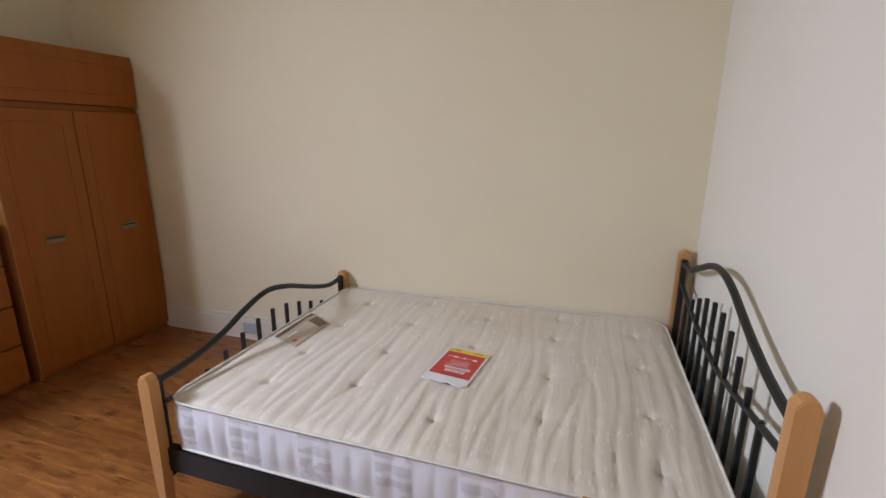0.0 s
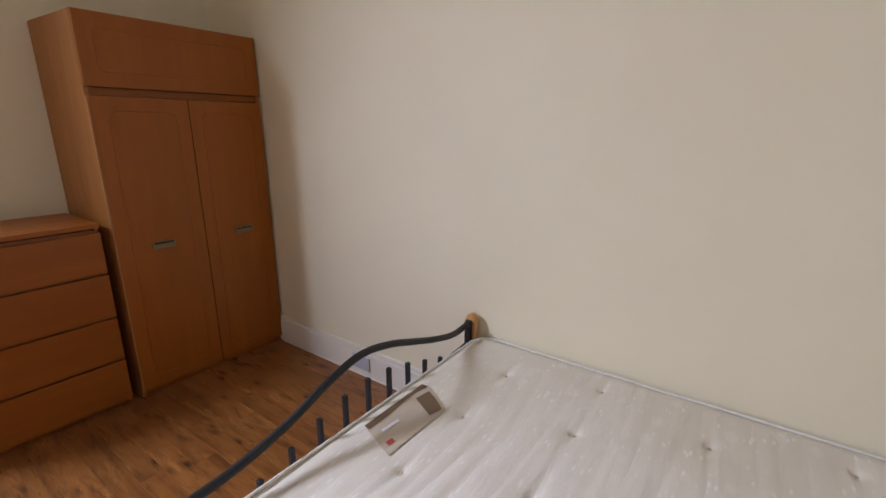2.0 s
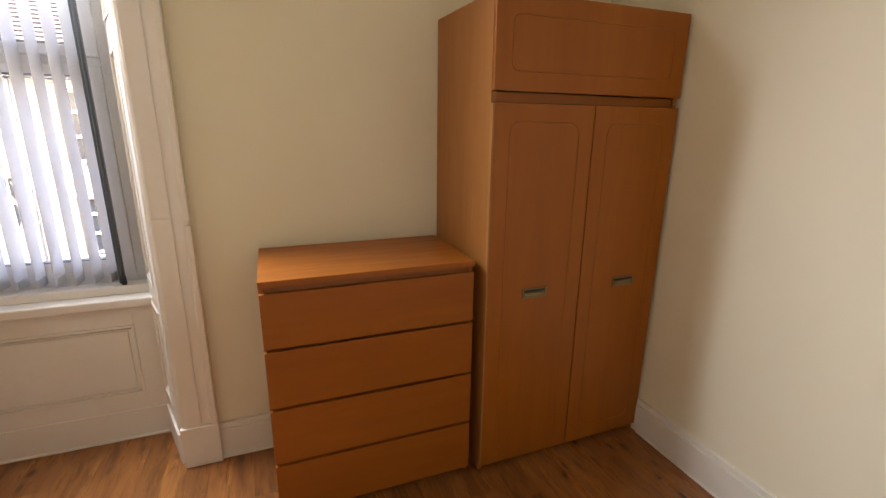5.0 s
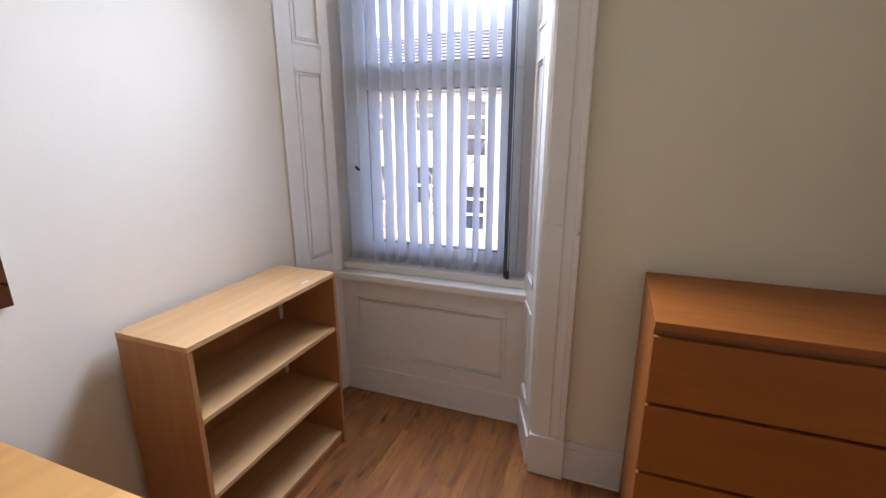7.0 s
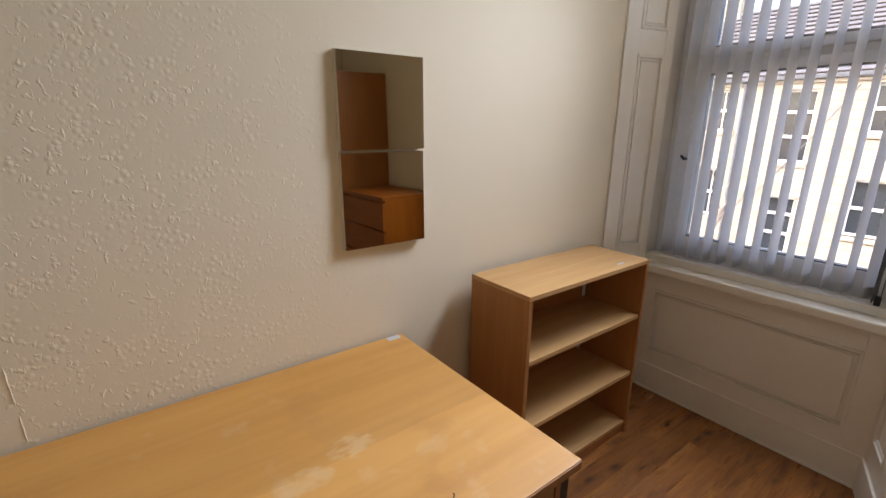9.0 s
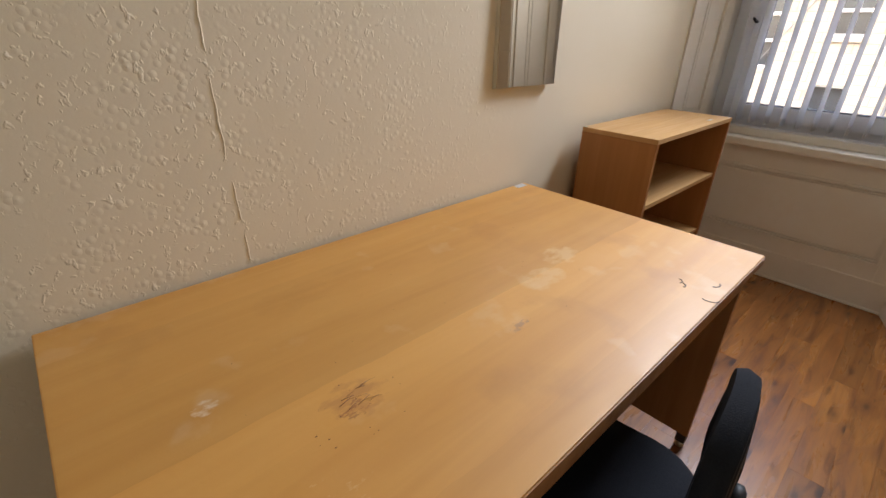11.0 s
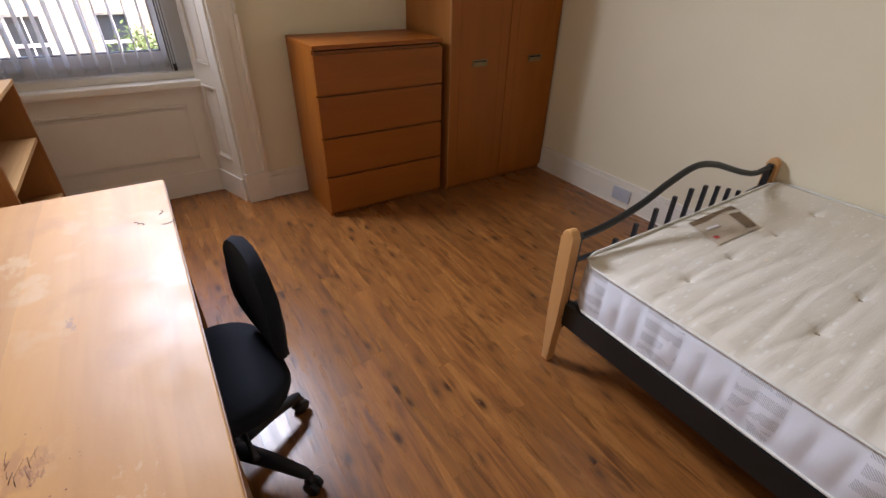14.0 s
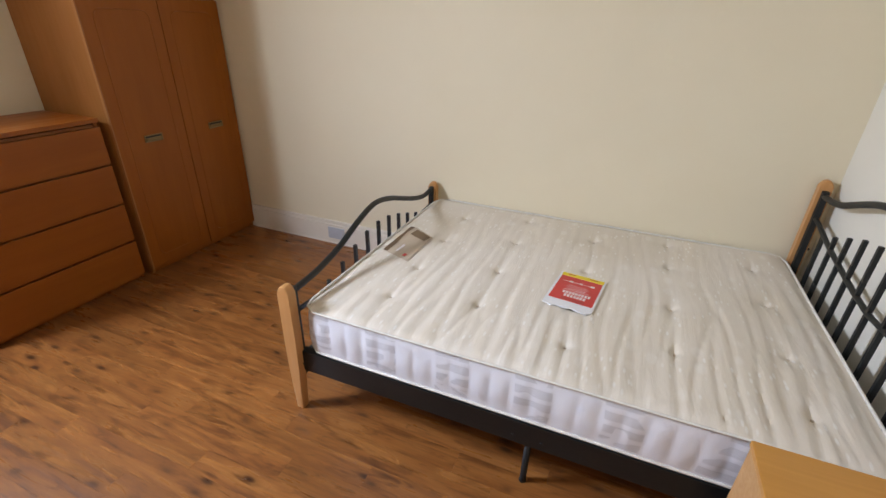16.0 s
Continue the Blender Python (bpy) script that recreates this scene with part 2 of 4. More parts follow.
g.color(col).rough(g.ramp(g.noise(g.coord, 7, 4), (0.3, 0.44), (0.7, 0.56))).bump(g.noise(g.coord, 90, 3), 0.0002)

# mattress ticking: satin with woven lighter sprigs
g = Graph("ticking", 0.45, spec=0.5)
sprig = g.ramp(g.voronoi(g.scaled((11, 7, 8)), 1.0), (0.16, 1.0), (0.26, 0.0))
broad = g.noise(g.coord, 2.2, 3)
col = g.mix(g.ramp(broad, (0.35, 0.0), (0.7, 1.0)), (0.74, 0.67, 0.57), (0.68, 0.60, 0.48))
dash = g.math("MULTIPLY", g.ramp(g.voronoi(g.scaled((52, 17, 8)), 1.0), (0.16, 1.0), (0.30, 0.0)), g.ramp(g.noise(g.coord, 9, 2), (0.46, 0.0), (0.56, 1.0)))
col = g.mix(g.math("MAXIMUM", g.math("MULTIPLY", sprig, 0.16), g.math("MULTIPLY", dash, 0.5)), col, (0.88, 0.86, 0.81))
crease = g.noise(g.scaled((34, 5, 5)), 1.0, 3, 0.6, 0.5)
g.color(col).rough(g.ramp(g.math("MAXIMUM", sprig, dash), (0.0, 0.52), (1.0, 0.30))).bump(g.math("ADD", crease, g.math("MULTIPLY", g.noise(g.coord, 380, 2), 0.12)), 0.0028)

# mattress border: white with patches of grey check
g = Graph("border_ticking", 0.6)
along = g.math("ADD", g.axis(0), g.axis(1))
cell = g.math("FRACT", g.math("DIVIDE", along, 0.285))
inside = g.math("MULTIPLY", g.math("GREATER_THAN", cell, 0.18), g.math("LESS_THAN", cell, 0.62))
zf = g.math("FRACT", g.math("DIVIDE", g.axis(2), 0.052))
band = g.math("MULTIPLY", g.math("GREATER_THAN", zf, 0.35), g.math("GREATER_THAN", g.noise(g.coord, 16, 1), 0.44))
hatch = g.math("GREATER_THAN", g.math("SINE", g.math("MULTIPLY", g.math("ADD", along, g.axis(2)), 900.0)), -0.3)
check = g.math("MULTIPLY", g.math("MULTIPLY", inside, band), hatch)
g.color(g.mix(g.math("MULTIPLY", check, 0.50), (0.85, 0.86, 0.90), (0.34, 0.34, 0.36))).bump(g.noise(g.coord, 380, 2), 0.0004)

plain("piping_cloth", (0.80, 0.76, 0.67), 0.7, scale=300)

# vertical blind cloth lets light through
g = Graph("blind_cloth", 0.8)
g.color(g.mix(g.noise(g.coord, 200, 2), (0.62, 0.62, 0.62), (0.70, 0.70, 0.69)))
tr = g.nt.nodes.new("ShaderNodeBsdfTranslucent")
tr.inputs["Color"].default_value = (0.74, 0.73, 0.71, 1)
ms = g.nt.nodes.new("ShaderNodeMixShader")
ms.inputs[0].default_value = 0.55
out = g.nt.nodes["Material Output"]
g.nt.links.new(g.bsdf.outputs[0], ms.inputs[1])
g.nt.links.new(tr.outputs[0], ms.inputs[2])
g.nt.links.new(ms.outputs[0], out.inputs["Surface"])

# window glass and mirror
g = Graph("window_glass", 0.02)
g.bsdf.inputs["Transmission Weight"].default_value = 1.0
g.bsdf.inputs["IOR"].default_value = 1.01
g.color((0.97, 0.98, 0.98))
g = Graph("mirror_silver", 0.02, 1.0)
g.color((0.66, 0.60, 0.52))
plain("mirror_edge", (0.62, 0.56, 0.44), 0.4)

# sandstone ashlar across the street
g = Graph("sandstone", 0.9)
br = g.nt.nodes.new("ShaderNodeTexBrick")
cx = g.nt.nodes.new("ShaderNodeCombineXYZ")
g.put(cx.inputs[0], g.axis(1))
g.put(cx.inputs[1], g.axis(2))
g.put(br.inputs["Vector"], cx.outputs[0])
br.inputs["Scale"].default_value = 1.0
br.inputs["Brick Width"].default_value = 0.62
br.inputs["Row Height"].default_value = 0.31
br.inputs["Mortar Size"].default_value = 0.012
br.inputs["Color1"].default_value = (0.40, 0.36, 0.285, 1)
br.inputs["Color2"].default_value = (0.33, 0.29, 0.22, 1)
br.inputs["Mortar"].default_value = (0.20, 0.165, 0.12, 1)
col = g.mix(g.math("MULTIPLY", g.ramp(g.noise(g.coord, 1.6, 4), (0.5, 0.0), (0.7, 1.0)), 0.4), br.outputs["Color"], (0.25, 0.19, 0.13))
g.color(col).bump(g.noise(g.coord, 12, 4), 0.01)
g = Graph("slate", 0.85, spec=0.2)
g.color(g.mix(g.voronoi(g.scaled((4, 4, 9)), 1.0, "Color"), (0.11, 0.115, 0.120), (0.16, 0.165, 0.170))).bump(g.noise(g.coord, 12, 3), 0.005)
plain("dark_glass", (0.03, 0.04, 0.05), 0.08, scale=2)
plain("asphalt", (0.05, 0.05, 0.052), 0.85, scale=60, relief=0.004)
plain("paving", (0.26, 0.25, 0.23), 0.85, scale=30, relief=0.004)
g = Graph("leaf", 0.55)
g.color(g.mix(g.random(), (0.06, 0.12, 0.025), (0.10, 0.17, 0.04)))
plain("brick_close", (0.25, 0.18, 0.12), 0.9)

# ---- building blocks ----
ORIGIN = {}


def thing(name, base, label, category, group="", kind=""):
    ob = new(name)
    ob.empty_display_size = 0.1
    ob.location = base
    ORIGIN[ob.name] = Vector(base)
    return tagged(ob, label, category, group, kind)


def top_of(ob):
    while ob.parent:
        ob = ob.parent
    return ob


def finish(me, material, smooth):
    for m in material if isinstance(material, (list, tuple)) else (material,):
        me.materials.append(MATS[m])
    if smooth == "all":
        me.shade_smooth()
        me.set_sharp_from_angle(angle=radians(55))


def part(name, bm, material, parent=None, label="", kind="", smooth=True):
    """Links a bmesh, drawn in room coordinates, as one mesh object under a thing or a part."""
    if parent is not None:
        bmesh.ops.translate(bm, verts=bm.verts[:], vec=-ORIGIN[top_of(parent).name])
    bmesh.ops.recalc_face_normals(bm, faces=bm.faces[:])
    me = bpy.data.meshes.new(name)
    bm.to_mesh(me)
    bm.free()
    finish(me, material, smooth)
    ob = new(name, me)
    if parent is not None:
        ob.parent = parent
    return tagged(ob, label, kind=kind)


def structure(name, bm, material, label, smooth=False):
    ob = part(name, bm, material, None, label, "structure", smooth)
    ORIGIN[ob.name] = Vector((0, 0, 0))
    return ob


def box(bm, x0, x1, y0, y1, z0, z1, bevel=0.0, seg=2):
    m = Matrix.Translation(((x0 + x1) / 2, (y0 + y1) / 2, (z0 + z1) / 2)) @ Matrix.Diagonal((x1 - x0, y1 - y0, z1 - z0, 1))
    made = bmesh.ops.create_cube(bm, size=1, matrix=m)["verts"]
    if bevel:
        edges = {e for v in made for e in v.link_edges}
        bmesh.ops.bevel(bm, geom=list(edges), offset=bevel, segments=seg, profile=0.6, affect="EDGES")
    return bm


def slab(bm, o, d, u0, u1, n0, n1, z0, z1, bevel=0.0):
    """An upright box along the direction d (x, y) from the point o; n is measured to the left of d."""
    d = Vector((d[0], d[1])).normalized()
    rot = Matrix(((d.x, -d.y, 0, o[0]), (d.y, d.x, 0, o[1]), (0, 0, 1, 0), (0, 0, 0, 1)))
    m = rot @ Matrix.Translation(((u0 + u1) / 2, (n0 + n1) / 2, (z0 + z1) / 2)) @ Matrix.Diagonal((u1 - u0, n1 - n0, z1 - z0, 1))
    made = bmesh.ops.create_cube(bm, size=1, matrix=m)["verts"]
    if bevel:
        edges = {e for v in made for e in v.link_edges}
        bmesh.ops.bevel(bm, geom=list(edges), offset=bevel, segments=2, profile=0.6, affect="EDGES")
    return bm


def tube(bm, pts, r, seg=10, cap=True, squash=1.0):
    """A round bar swept along points."""
    pts = [Vector(p) for p in pts]
    rings = []
    up = Vector((0, 0, 1))
    side = None
    for i, p in enumerate(pts):
        t = (pts[min(i + 1, len(pts) - 1)] - pts[max(i - 1, 0)]).normalized()
        if side is None:
            ref = up if abs(t.dot(up)) < 0.9 else Vector((1, 0, 0))
            side = t.cross(ref).normalized()
        else:
            side = (side - t * side.dot(t)).normalized()
        other = t.cross(side)
        rr = r[i] if isinstance(r, (list, tuple)) else r
        rings.append([bm.verts.new(p + side * rr * math.cos(a) + other * rr * squash * math.sin(a)) for a in (math.tau * k / seg for k in range(seg))])
    for a, b in zip(rings, rings[1:]):
        for k in range(seg):
            bm.faces.new((a[k], a[(k + 1) % seg], b[(k + 1) % seg], b[k])).smooth = True
    if cap:
        bm.faces.new(rings[0][::-1])
        bm.faces.new(rings[-1])
    return bm


def prism(bm, outline, axis, a, b, bevel=0.0):
    """A closed outline in the two other axes, drawn out along axis from a to b."""
    def at(p, w):
        q = list(p)
        q.insert(axis, w)
        return bm.verts.new(q)
    lo, hi = [at(p, a) for p in outline], [at(p, b) for p in outline]
    n = len(outline)
    faces = [bm.faces.new(lo[::-1]), bm.faces.new(hi)]
    faces += [bm.faces.new((lo[k], lo[(k + 1) % n], hi[(k + 1) % n], hi[k])) for k in range(n)]
    if bevel:
        edges = set(faces[0].edges) | set(faces[1].edges)
        bmesh.ops.bevel(bm, geom=list(edges), offset=bevel, segments=2, profile=0.6, affect="EDGES")
    return bm


def rounded(w, h, r, n=6, cx=0.0, cy=0.0):
    pts = []
    for sx, sy, a0 in ((1, 1, 0), (-1, 1, 90), (-1, -1, 180), (1, -1, 270)):
        for k in range(n + 1):
            a = radians(a0 + 90 * k / n)
            pts.append((cx + sx * (w / 2 - r) + r * math.cos(a), cy + sy * (h / 2 - r) + r * math.sin(a)))
    return pts


def wall_yz(bm, xa, xb, y0, y1, z0, z1, holes):
    """A wall between the planes xa and xb with rectangular holes (y0, y1, z0, z1) right through it."""
    ys = sorted({y0, y1, *(v for h in holes for v in h[:2])})
    zs = sorted({z0, z1, *(v for h in holes for v in h[2:])})
    vs = {(x, y, z): bm.verts.new((x, y, z)) for x in (xa, xb) for y in ys for z in zs}

    def solid(i, j):
        if not (0 <= i < len(ys) - 1 and 0 <= j < len(zs) - 1):
            return False
        cy, cz = (ys[i] + ys[i + 1]) / 2, (zs[j] + zs[j + 1]) / 2
        return not any(h[0] < cy < h[1] and h[2] < cz < h[3] for h in holes)

    for i in range(len(ys) - 1):
        for j in range(len(zs) - 1):
            if not solid(i, j):
                continue
            ya, yb, za, zb = ys[i], ys[i + 1], zs[j], zs[j + 1]
            for x in (xa, xb):
                bm.faces.new([vs[x, y, z] for y, z in ((ya, za), (yb, za), (yb, zb), (ya, zb))])
            for (di, dj), ((p, q), (r, s)) in {(-1, 0): ((ya, za), (ya, zb)), (1, 0): ((yb, za), (yb, zb)), (0, -1): ((ya, za), (yb, za)), (0, 1): ((ya, zb), (yb, zb))}.items():
                if not solid(i + di, j + dj):
                    bm.faces.new((vs[xa, p, q], vs[xa, r, s], vs[xb, r, s], vs[xb, p, q]))
    return bm


B = bmesh.new

# ---- the room's shell ----
NORTH, SOUTH, WEST, EAST, HEAD = 3.0, -0.385, 0.0, 4.138, 2.95

floor = structure("floor", box(B(), -0.62, EAST + 0.2, SOUTH - 0.2, NORTH + 0.2, -0.2, -0.008), "dark_void", "room floor of brown rustic laminate boards")
structure("ceiling", box(B(), -0.62, EAST + 0.2, SOUTH - 0.2, NORTH + 0.2, HEAD, HEAD + 0.15), "ceiling_white", "plain white ceiling")
structure("wall_north", box(B(), -0.62, EAST + 0.2, NORTH, NORTH + 0.2, 0, HEAD), "cream_wall", "cream papered wall beside the bed")
structure("wall_south", box(B(), -0.62, EAST + 0.2, SOUTH - 0.2, SOUTH, 0, HEAD), "stippled_wall", "cream wall with a rough stippled finish behind the desk")
structure("wall_east", box(B(), EAST, EAST + 0.2, SOUTH, NORTH, 0, HEAD), "pale_wall", "cream wall behind the bed's headboard, coloured paler for window daylight")
bm = B()
wall_yz(bm, -0.30, 0.0, SOUTH, NORTH, 0, HEAD, [(SOUTH, 0.865, 0, 2.75)])
structure("wall_west", bm, "cream_wall", "cream window wall behind the chest of drawers")
bm = B()
wall_yz(bm, -0.62, -0.302, SOUTH, NORTH, 0, HEAD, [(-0.31, 0.75, 0.70, 2.70)])
structure("wall_outer", bm, "gloss_white", "thick outer wall round the window opening")

# skirting with a rounded top step
def skirting(name, pts, label, h=0.18, t=0.022):
    bm = B()
    for (xa, ya), (xb, yb) in zip(pts, pts[1:]):
        length = math.hypot(xb - xa, yb - ya)
        d = (xb - xa, yb - ya)
        slab(bm, (xa, ya), d, 0, length, 0.0005, t, 0, h - 0.03, 0.002)
        slab(bm, (xa, ya), d, 0, length, 0.0005, t - 0.007, h - 0.03, h, 0.005)
    return structure(name, bm, "plinth_white", label, True)


skirting("baseboard_north", [(EAST, NORTH), (0.0, NORTH)], "white painted skirting board")
skirting("baseboard_east", [(EAST, SOUTH), (EAST, NORTH)], "white painted skirting board")
skirting("baseboard_south", [(0.0, SOUTH), (EAST, SOUTH)], "white painted skirting board")
skirting("baseboard_west", [(0.0, NORTH), (0.0, 1.0)], "white painted skirting board")
bm = B()
for o, d, l in (((EAST, NORTH - 0.022), (-1, 0), EAST - 0.54), ((0.022, 1.24), (0, -1), 0.24)):
    slab(bm, o, d, 0, l, 0.0, 0.006, 0, 0.008, 0.001)
structure("trim_floor_bead", bm, "gloss_white", "thin white bead along the foot of the skirting")

# socket plate on the north skirting
plate = thing("wall_socket", (1.32, 2.978, 0.09), "grey white blank socket plate fixed to the skirting board", "socket")
part("plate", box(B(), 1.25, 1.39, 2.968, 2.9775, 0.045, 0.132, 0.003), "socket_grey", plate)
for x in (1.262, 1.378):
    part("screw", tube(B(), [(x, 2.969, 0.088), (x, 2.9665, 0.088)], 0.004, 8), "steel", plate)

# ---- window recess: linings with shutter panels, apron, architrave ----
def panel_set(bm, o, d, length, stiles, panels, z0, z1, n0=0.0):
    """Stiles and rails standing 9 mm proud of the ground, with a bead round each sunk panel."""
    s0, s1 = stiles
    slab(bm, o, d, 0, length, n0 - 0.012, n0, z0, z1)
    slab(bm, o, d, 0, s0, n0, n0 + 0.011, z0, z1, 0.002)
    slab(bm, o, d, length - s1, length, n0, n0 + 0.011, z0, z1, 0.002)
    cuts = [z0] + [v for p in panels for v in p] + [z1]
    for a, b in zip(cuts[::2], cuts[1::2]):
        slab(bm, o, d, s0, length - s1, n0, n0 + 0.0105, a, b, 0.002)
    for a, b in panels:
        for za, zb in ((a, a + 0.014), (b - 0.014, b)):
            slab(bm, o, d, s0, length - s1, n0, n0 + 0.016, za, zb, 0.004)
        for za, zb in ((a + 0.020, a + 0.026), (b - 0.026, b - 0.020)):
            slab(bm, o, d, s0 + 0.016, length - s1 - 0.016, n0, n0 + 0.010, za, zb, 0.002)
        for ua in (s0, length - s1 - 0.014):
            slab(bm, o, d, ua, ua + 0.014, n0, n0 + 0.0155, a, b, 0.004)
        slab(bm, o, d, s0 + 0.03, length - s1 - 0.03, n0, n0 + 0.006, a + 0.03, b - 0.03, 0.004)


ls = math.hypot(0.30, 0.075)
for nm, o, d, lab in (("trim_shutter_south", (-0.30, -0.31), (0.30, -0.075), "white panelled window shutter folded in its case"),
                      ("trim_shutter_north", (0.0, 0.849), (-0.30, -0.100), "white panelled window shutter folded in its case")):
    bm = B()
    length = math.hypot(*d)
    panel_set(bm, o, d, length, (0.055, 0.085) if "south" in nm else (0.085, 0.055), [(0.26, 0.72), (0.84, 1.79), (1.90, 2.64)], 0, 2.74)
    slab(bm, o, d, 0, length, 0.001, 0.020, 0, 0.155, 0.003)
    structure(nm, bm, "gloss_white", lab, True)
bm = B()
prism(bm, [(-0.30, -0.311), (0.0, -0.386), (-0.30, -0.386)], 2, 0.0, 2.74)
prism(bm, [(-0.30, 0.751), (-0.30, 0.865), (0.0, 0.865), (0.0, 0.852)], 2, 0.0, 2.74)
structure("trim_case_backing", bm, "gloss_white", "white timber casing of the window recess")
bm = B()
box(bm, -0.30, 0.0, SOUTH, 0.865, 2.74, 2.75)
structure("trim_recess_head", bm, "gloss_white", "white boarded head of the window recess")

# apron under the sill
bm = B()
o, d = (-0.298, 0.752), (0, -1)
panel_set(bm, o, d, 1.062, (0.095, 0.09), [(0.235, 0.60)], 0.0, 0.70, 0.0)
slab(bm, o, d, 0, 1.062, 0.0, 0.016, 0.0, 0.155, 0.003)
slab(bm, o, d, 0, 1.062, 0.016, 0.024, 0.0, 0.012, 0.003)
structure("trim_window_apron", bm, "gloss_white", "white panelled apron under the window sill", True)
# in front of the apron's face the direction is east, so the slabs above stand proud into the room

# architrave with plinth block, on the room side of the north jamb
bm = B()
box(bm, 0.0, 0.030, 0.853, 0.990, 0.20, 2.86, 0.004)
box(bm, 0.030, 0.036, 0.862, 0.935, 0.20, 1.150, 0.003)
box(bm, 0.030, 0.036, 0.862, 0.935, 1.156, 2.86, 0.003)
box(bm, 0.0, 0.044, 0.975, 1.000, 0.20, 1.120, 0.006)
box(bm, 0.0, 0.040, 0.975, 0.998, 1.135, 2.86, 0.006)
box(bm, 0.0, 0.044, 0.848, 1.003, 0.0, 0.20, 0.004)
box(bm, 0.0, 0.030, SOUTH, 0.853, 2.74, 2.86, 0.004)
structure("trim_architrave", bm, "gloss_white", "chipped cream-white window architrave with a plinth block", True)

# ---- window ----
win = structure("window_1", box(B(), -0.48, -0.240, -0.335, 0.775, 0.700, 0.744, 0.010, 3), "gloss_white", "white tilting window with a lower and an upper light")
ORIGIN[win.name] = Vector((0, 0, 0))


def ring(bm, x0, x1, y0, y1, z0, z1, w, bevel=0.004, wb=None):
    wb = wb or w
    box(bm, x0, x1, y0, y0 + w, z0, z1, bevel)
    box(bm, x0, x1, y1 - w, y1, z0, z1, bevel)
    box(bm, x0 + 0.0005, x1 - 0.0005, y0 + w, y1 - w, z0, z0 + wb, bevel)
    box(bm, x0 + 0.0005, x1 - 0.0005, y0 + w, y1 - w, z1 - w, z1, bevel)
    return bm


part("window_sill", box(B(), -0.40, -0.318, -0.310, 0.750, 0.744, 0.785, 0.006), "gloss_white", win)
bm = ring(B(), -0.475, -0.410, -0.309, 0.749, 0.743, 2.699, 0.075)
box(bm, -0.474, -0.411, -0.234, 0.674, 1.750, 1.785, 0.004)
part("window_frame", bm, "upvc_white", win)
for z0, z1, low, high, lab in ((0.818, 1.750, 0.078, 0.042, "lower sash of the window"), (1.785, 2.624, 0.042, 0.078, "upper sash of the window")):
    bm = B()
    box(bm, -0.462, -0.392, -0.234, -0.158, z0, z1, 0.006)
    box(bm, -0.462, -0.392, 0.600, 0.674, z0, z1, 0.006)
    box(bm, -0.461, -0.393, -0.158, 0.600, z0, z0 + low, 0.006)
    box(bm, -0.461, -0.393, -0.158, 0.600, z1 - high, z1, 0.006)
    sash = part("sash", bm, "upvc_white", win, lab)
    part("gasket", ring(B(), -0.436, -0.399, -0.159, 0.601, z0 + low - 0.002, z1 - high + 0.002, 0.008, 0.0), "gasket", sash)
    pane = part("pane", box(B(), -0.432, -0.428, -0.153, 0.595, z0 + low + 0.004, z1 - high - 0.004), "window_glass", sash)
    pane.visible_shadow = False
hn = part("window_handle", box(B(), -0.392, -0.380, -0.210, -0.185, 1.235, 1.330, 0.004), "upvc_white", win)
part("lever", tube(B(), [(-0.380, -0.197, 1.30), (-0.352, -0.197, 1.30), (-0.346, -0.203, 1.31), (-0.346, -0.235, 1.325)], 0.007, 8), "black_plastic", hn)

# vertical blind
blind = thing("vertical_blind", (-0.33, 0.2, 2.70), "grey-white cloth vertical blind, half open, hanging before the window", "window blind")
part("head_rail", box(B(), -0.350, -0.305, -0.29, 0.73, 2.690, 2.728, 0.004), "upvc_white", blind)
for k in range(13):
    y = -0.212 + 0.0685 * k
    ang = radians((-3, 0, -2, 1, -1, -3, 0, -2, 1, -2, 0, -4, -14)[k])
    bm = B()
    w = 0.089
    cols = []
    for i in range(7):
        u = (i / 6 - 0.5) * w
        bow = 0.004 * math.cos(math.pi * i / 6)
        px, py = u * math.cos(ang) - bow * math.sin(ang), u * math.sin(ang) + bow * math.cos(ang)
        cols.append([(px, py + 0.002 * math.sin(3 * z + k), z) for z in (0.812, 0.86, 1.2, 1.6, 2.0, 2.4, 2.685)])
    vs = [[bm.verts.new((-0.332 + p[0], y + p[1], p[2])) for p in c] for c in cols]
    for a, b in zip(vs, vs[1:]):
        for j in range(6):
            bm.faces.new((a[j], b[j], b[j + 1], a[j + 1]))
    vane = part("vane", bm, "blind_cloth", blind, smooth="all")
    bm = B()
    slab(bm, (-0.332, y), (math.cos(ang), math.sin(ang)), -0.043, 0.043, -0.0022, 0.0022, 0.812, 0.852, 0.0008)
    part("vane_weight", bm, "blind_cloth", vane)
# the last vane's backlit shade is put into its dark grey colour
part("end_vane", box(B(), -0.372, -0.300, 0.628, 0.632, 0.800, 2.685, 0.001), "lead_grey", blind, "end vane coloured dark for its backlit shade")
bm = B()
pts = [(-0.286, -0.212 + 0.0685 * k / 4, 0.808 - (0.004, 0.010, 0.012, 0.010)[k % 4]) for k in range(49)]
tube(bm, pts, 0.0016, 5)
part("bead_chain", bm, "upvc_white", blind)
part("cord", tube(B(), [(-0.295, 0.655, 2.69), (-0.295, 0.655, 0.83), (-0.295, 0.648, 0.82), (-0.295, 0.641, 0.83), (-0.295, 0.641, 2.69)], 0.002, 6), "lead_grey", blind)
part("cord_weight", box(B(), -0.303, -0.287, 0.638, 0.658, 0.795, 0.835, 0.004), "black_plastic", blind)

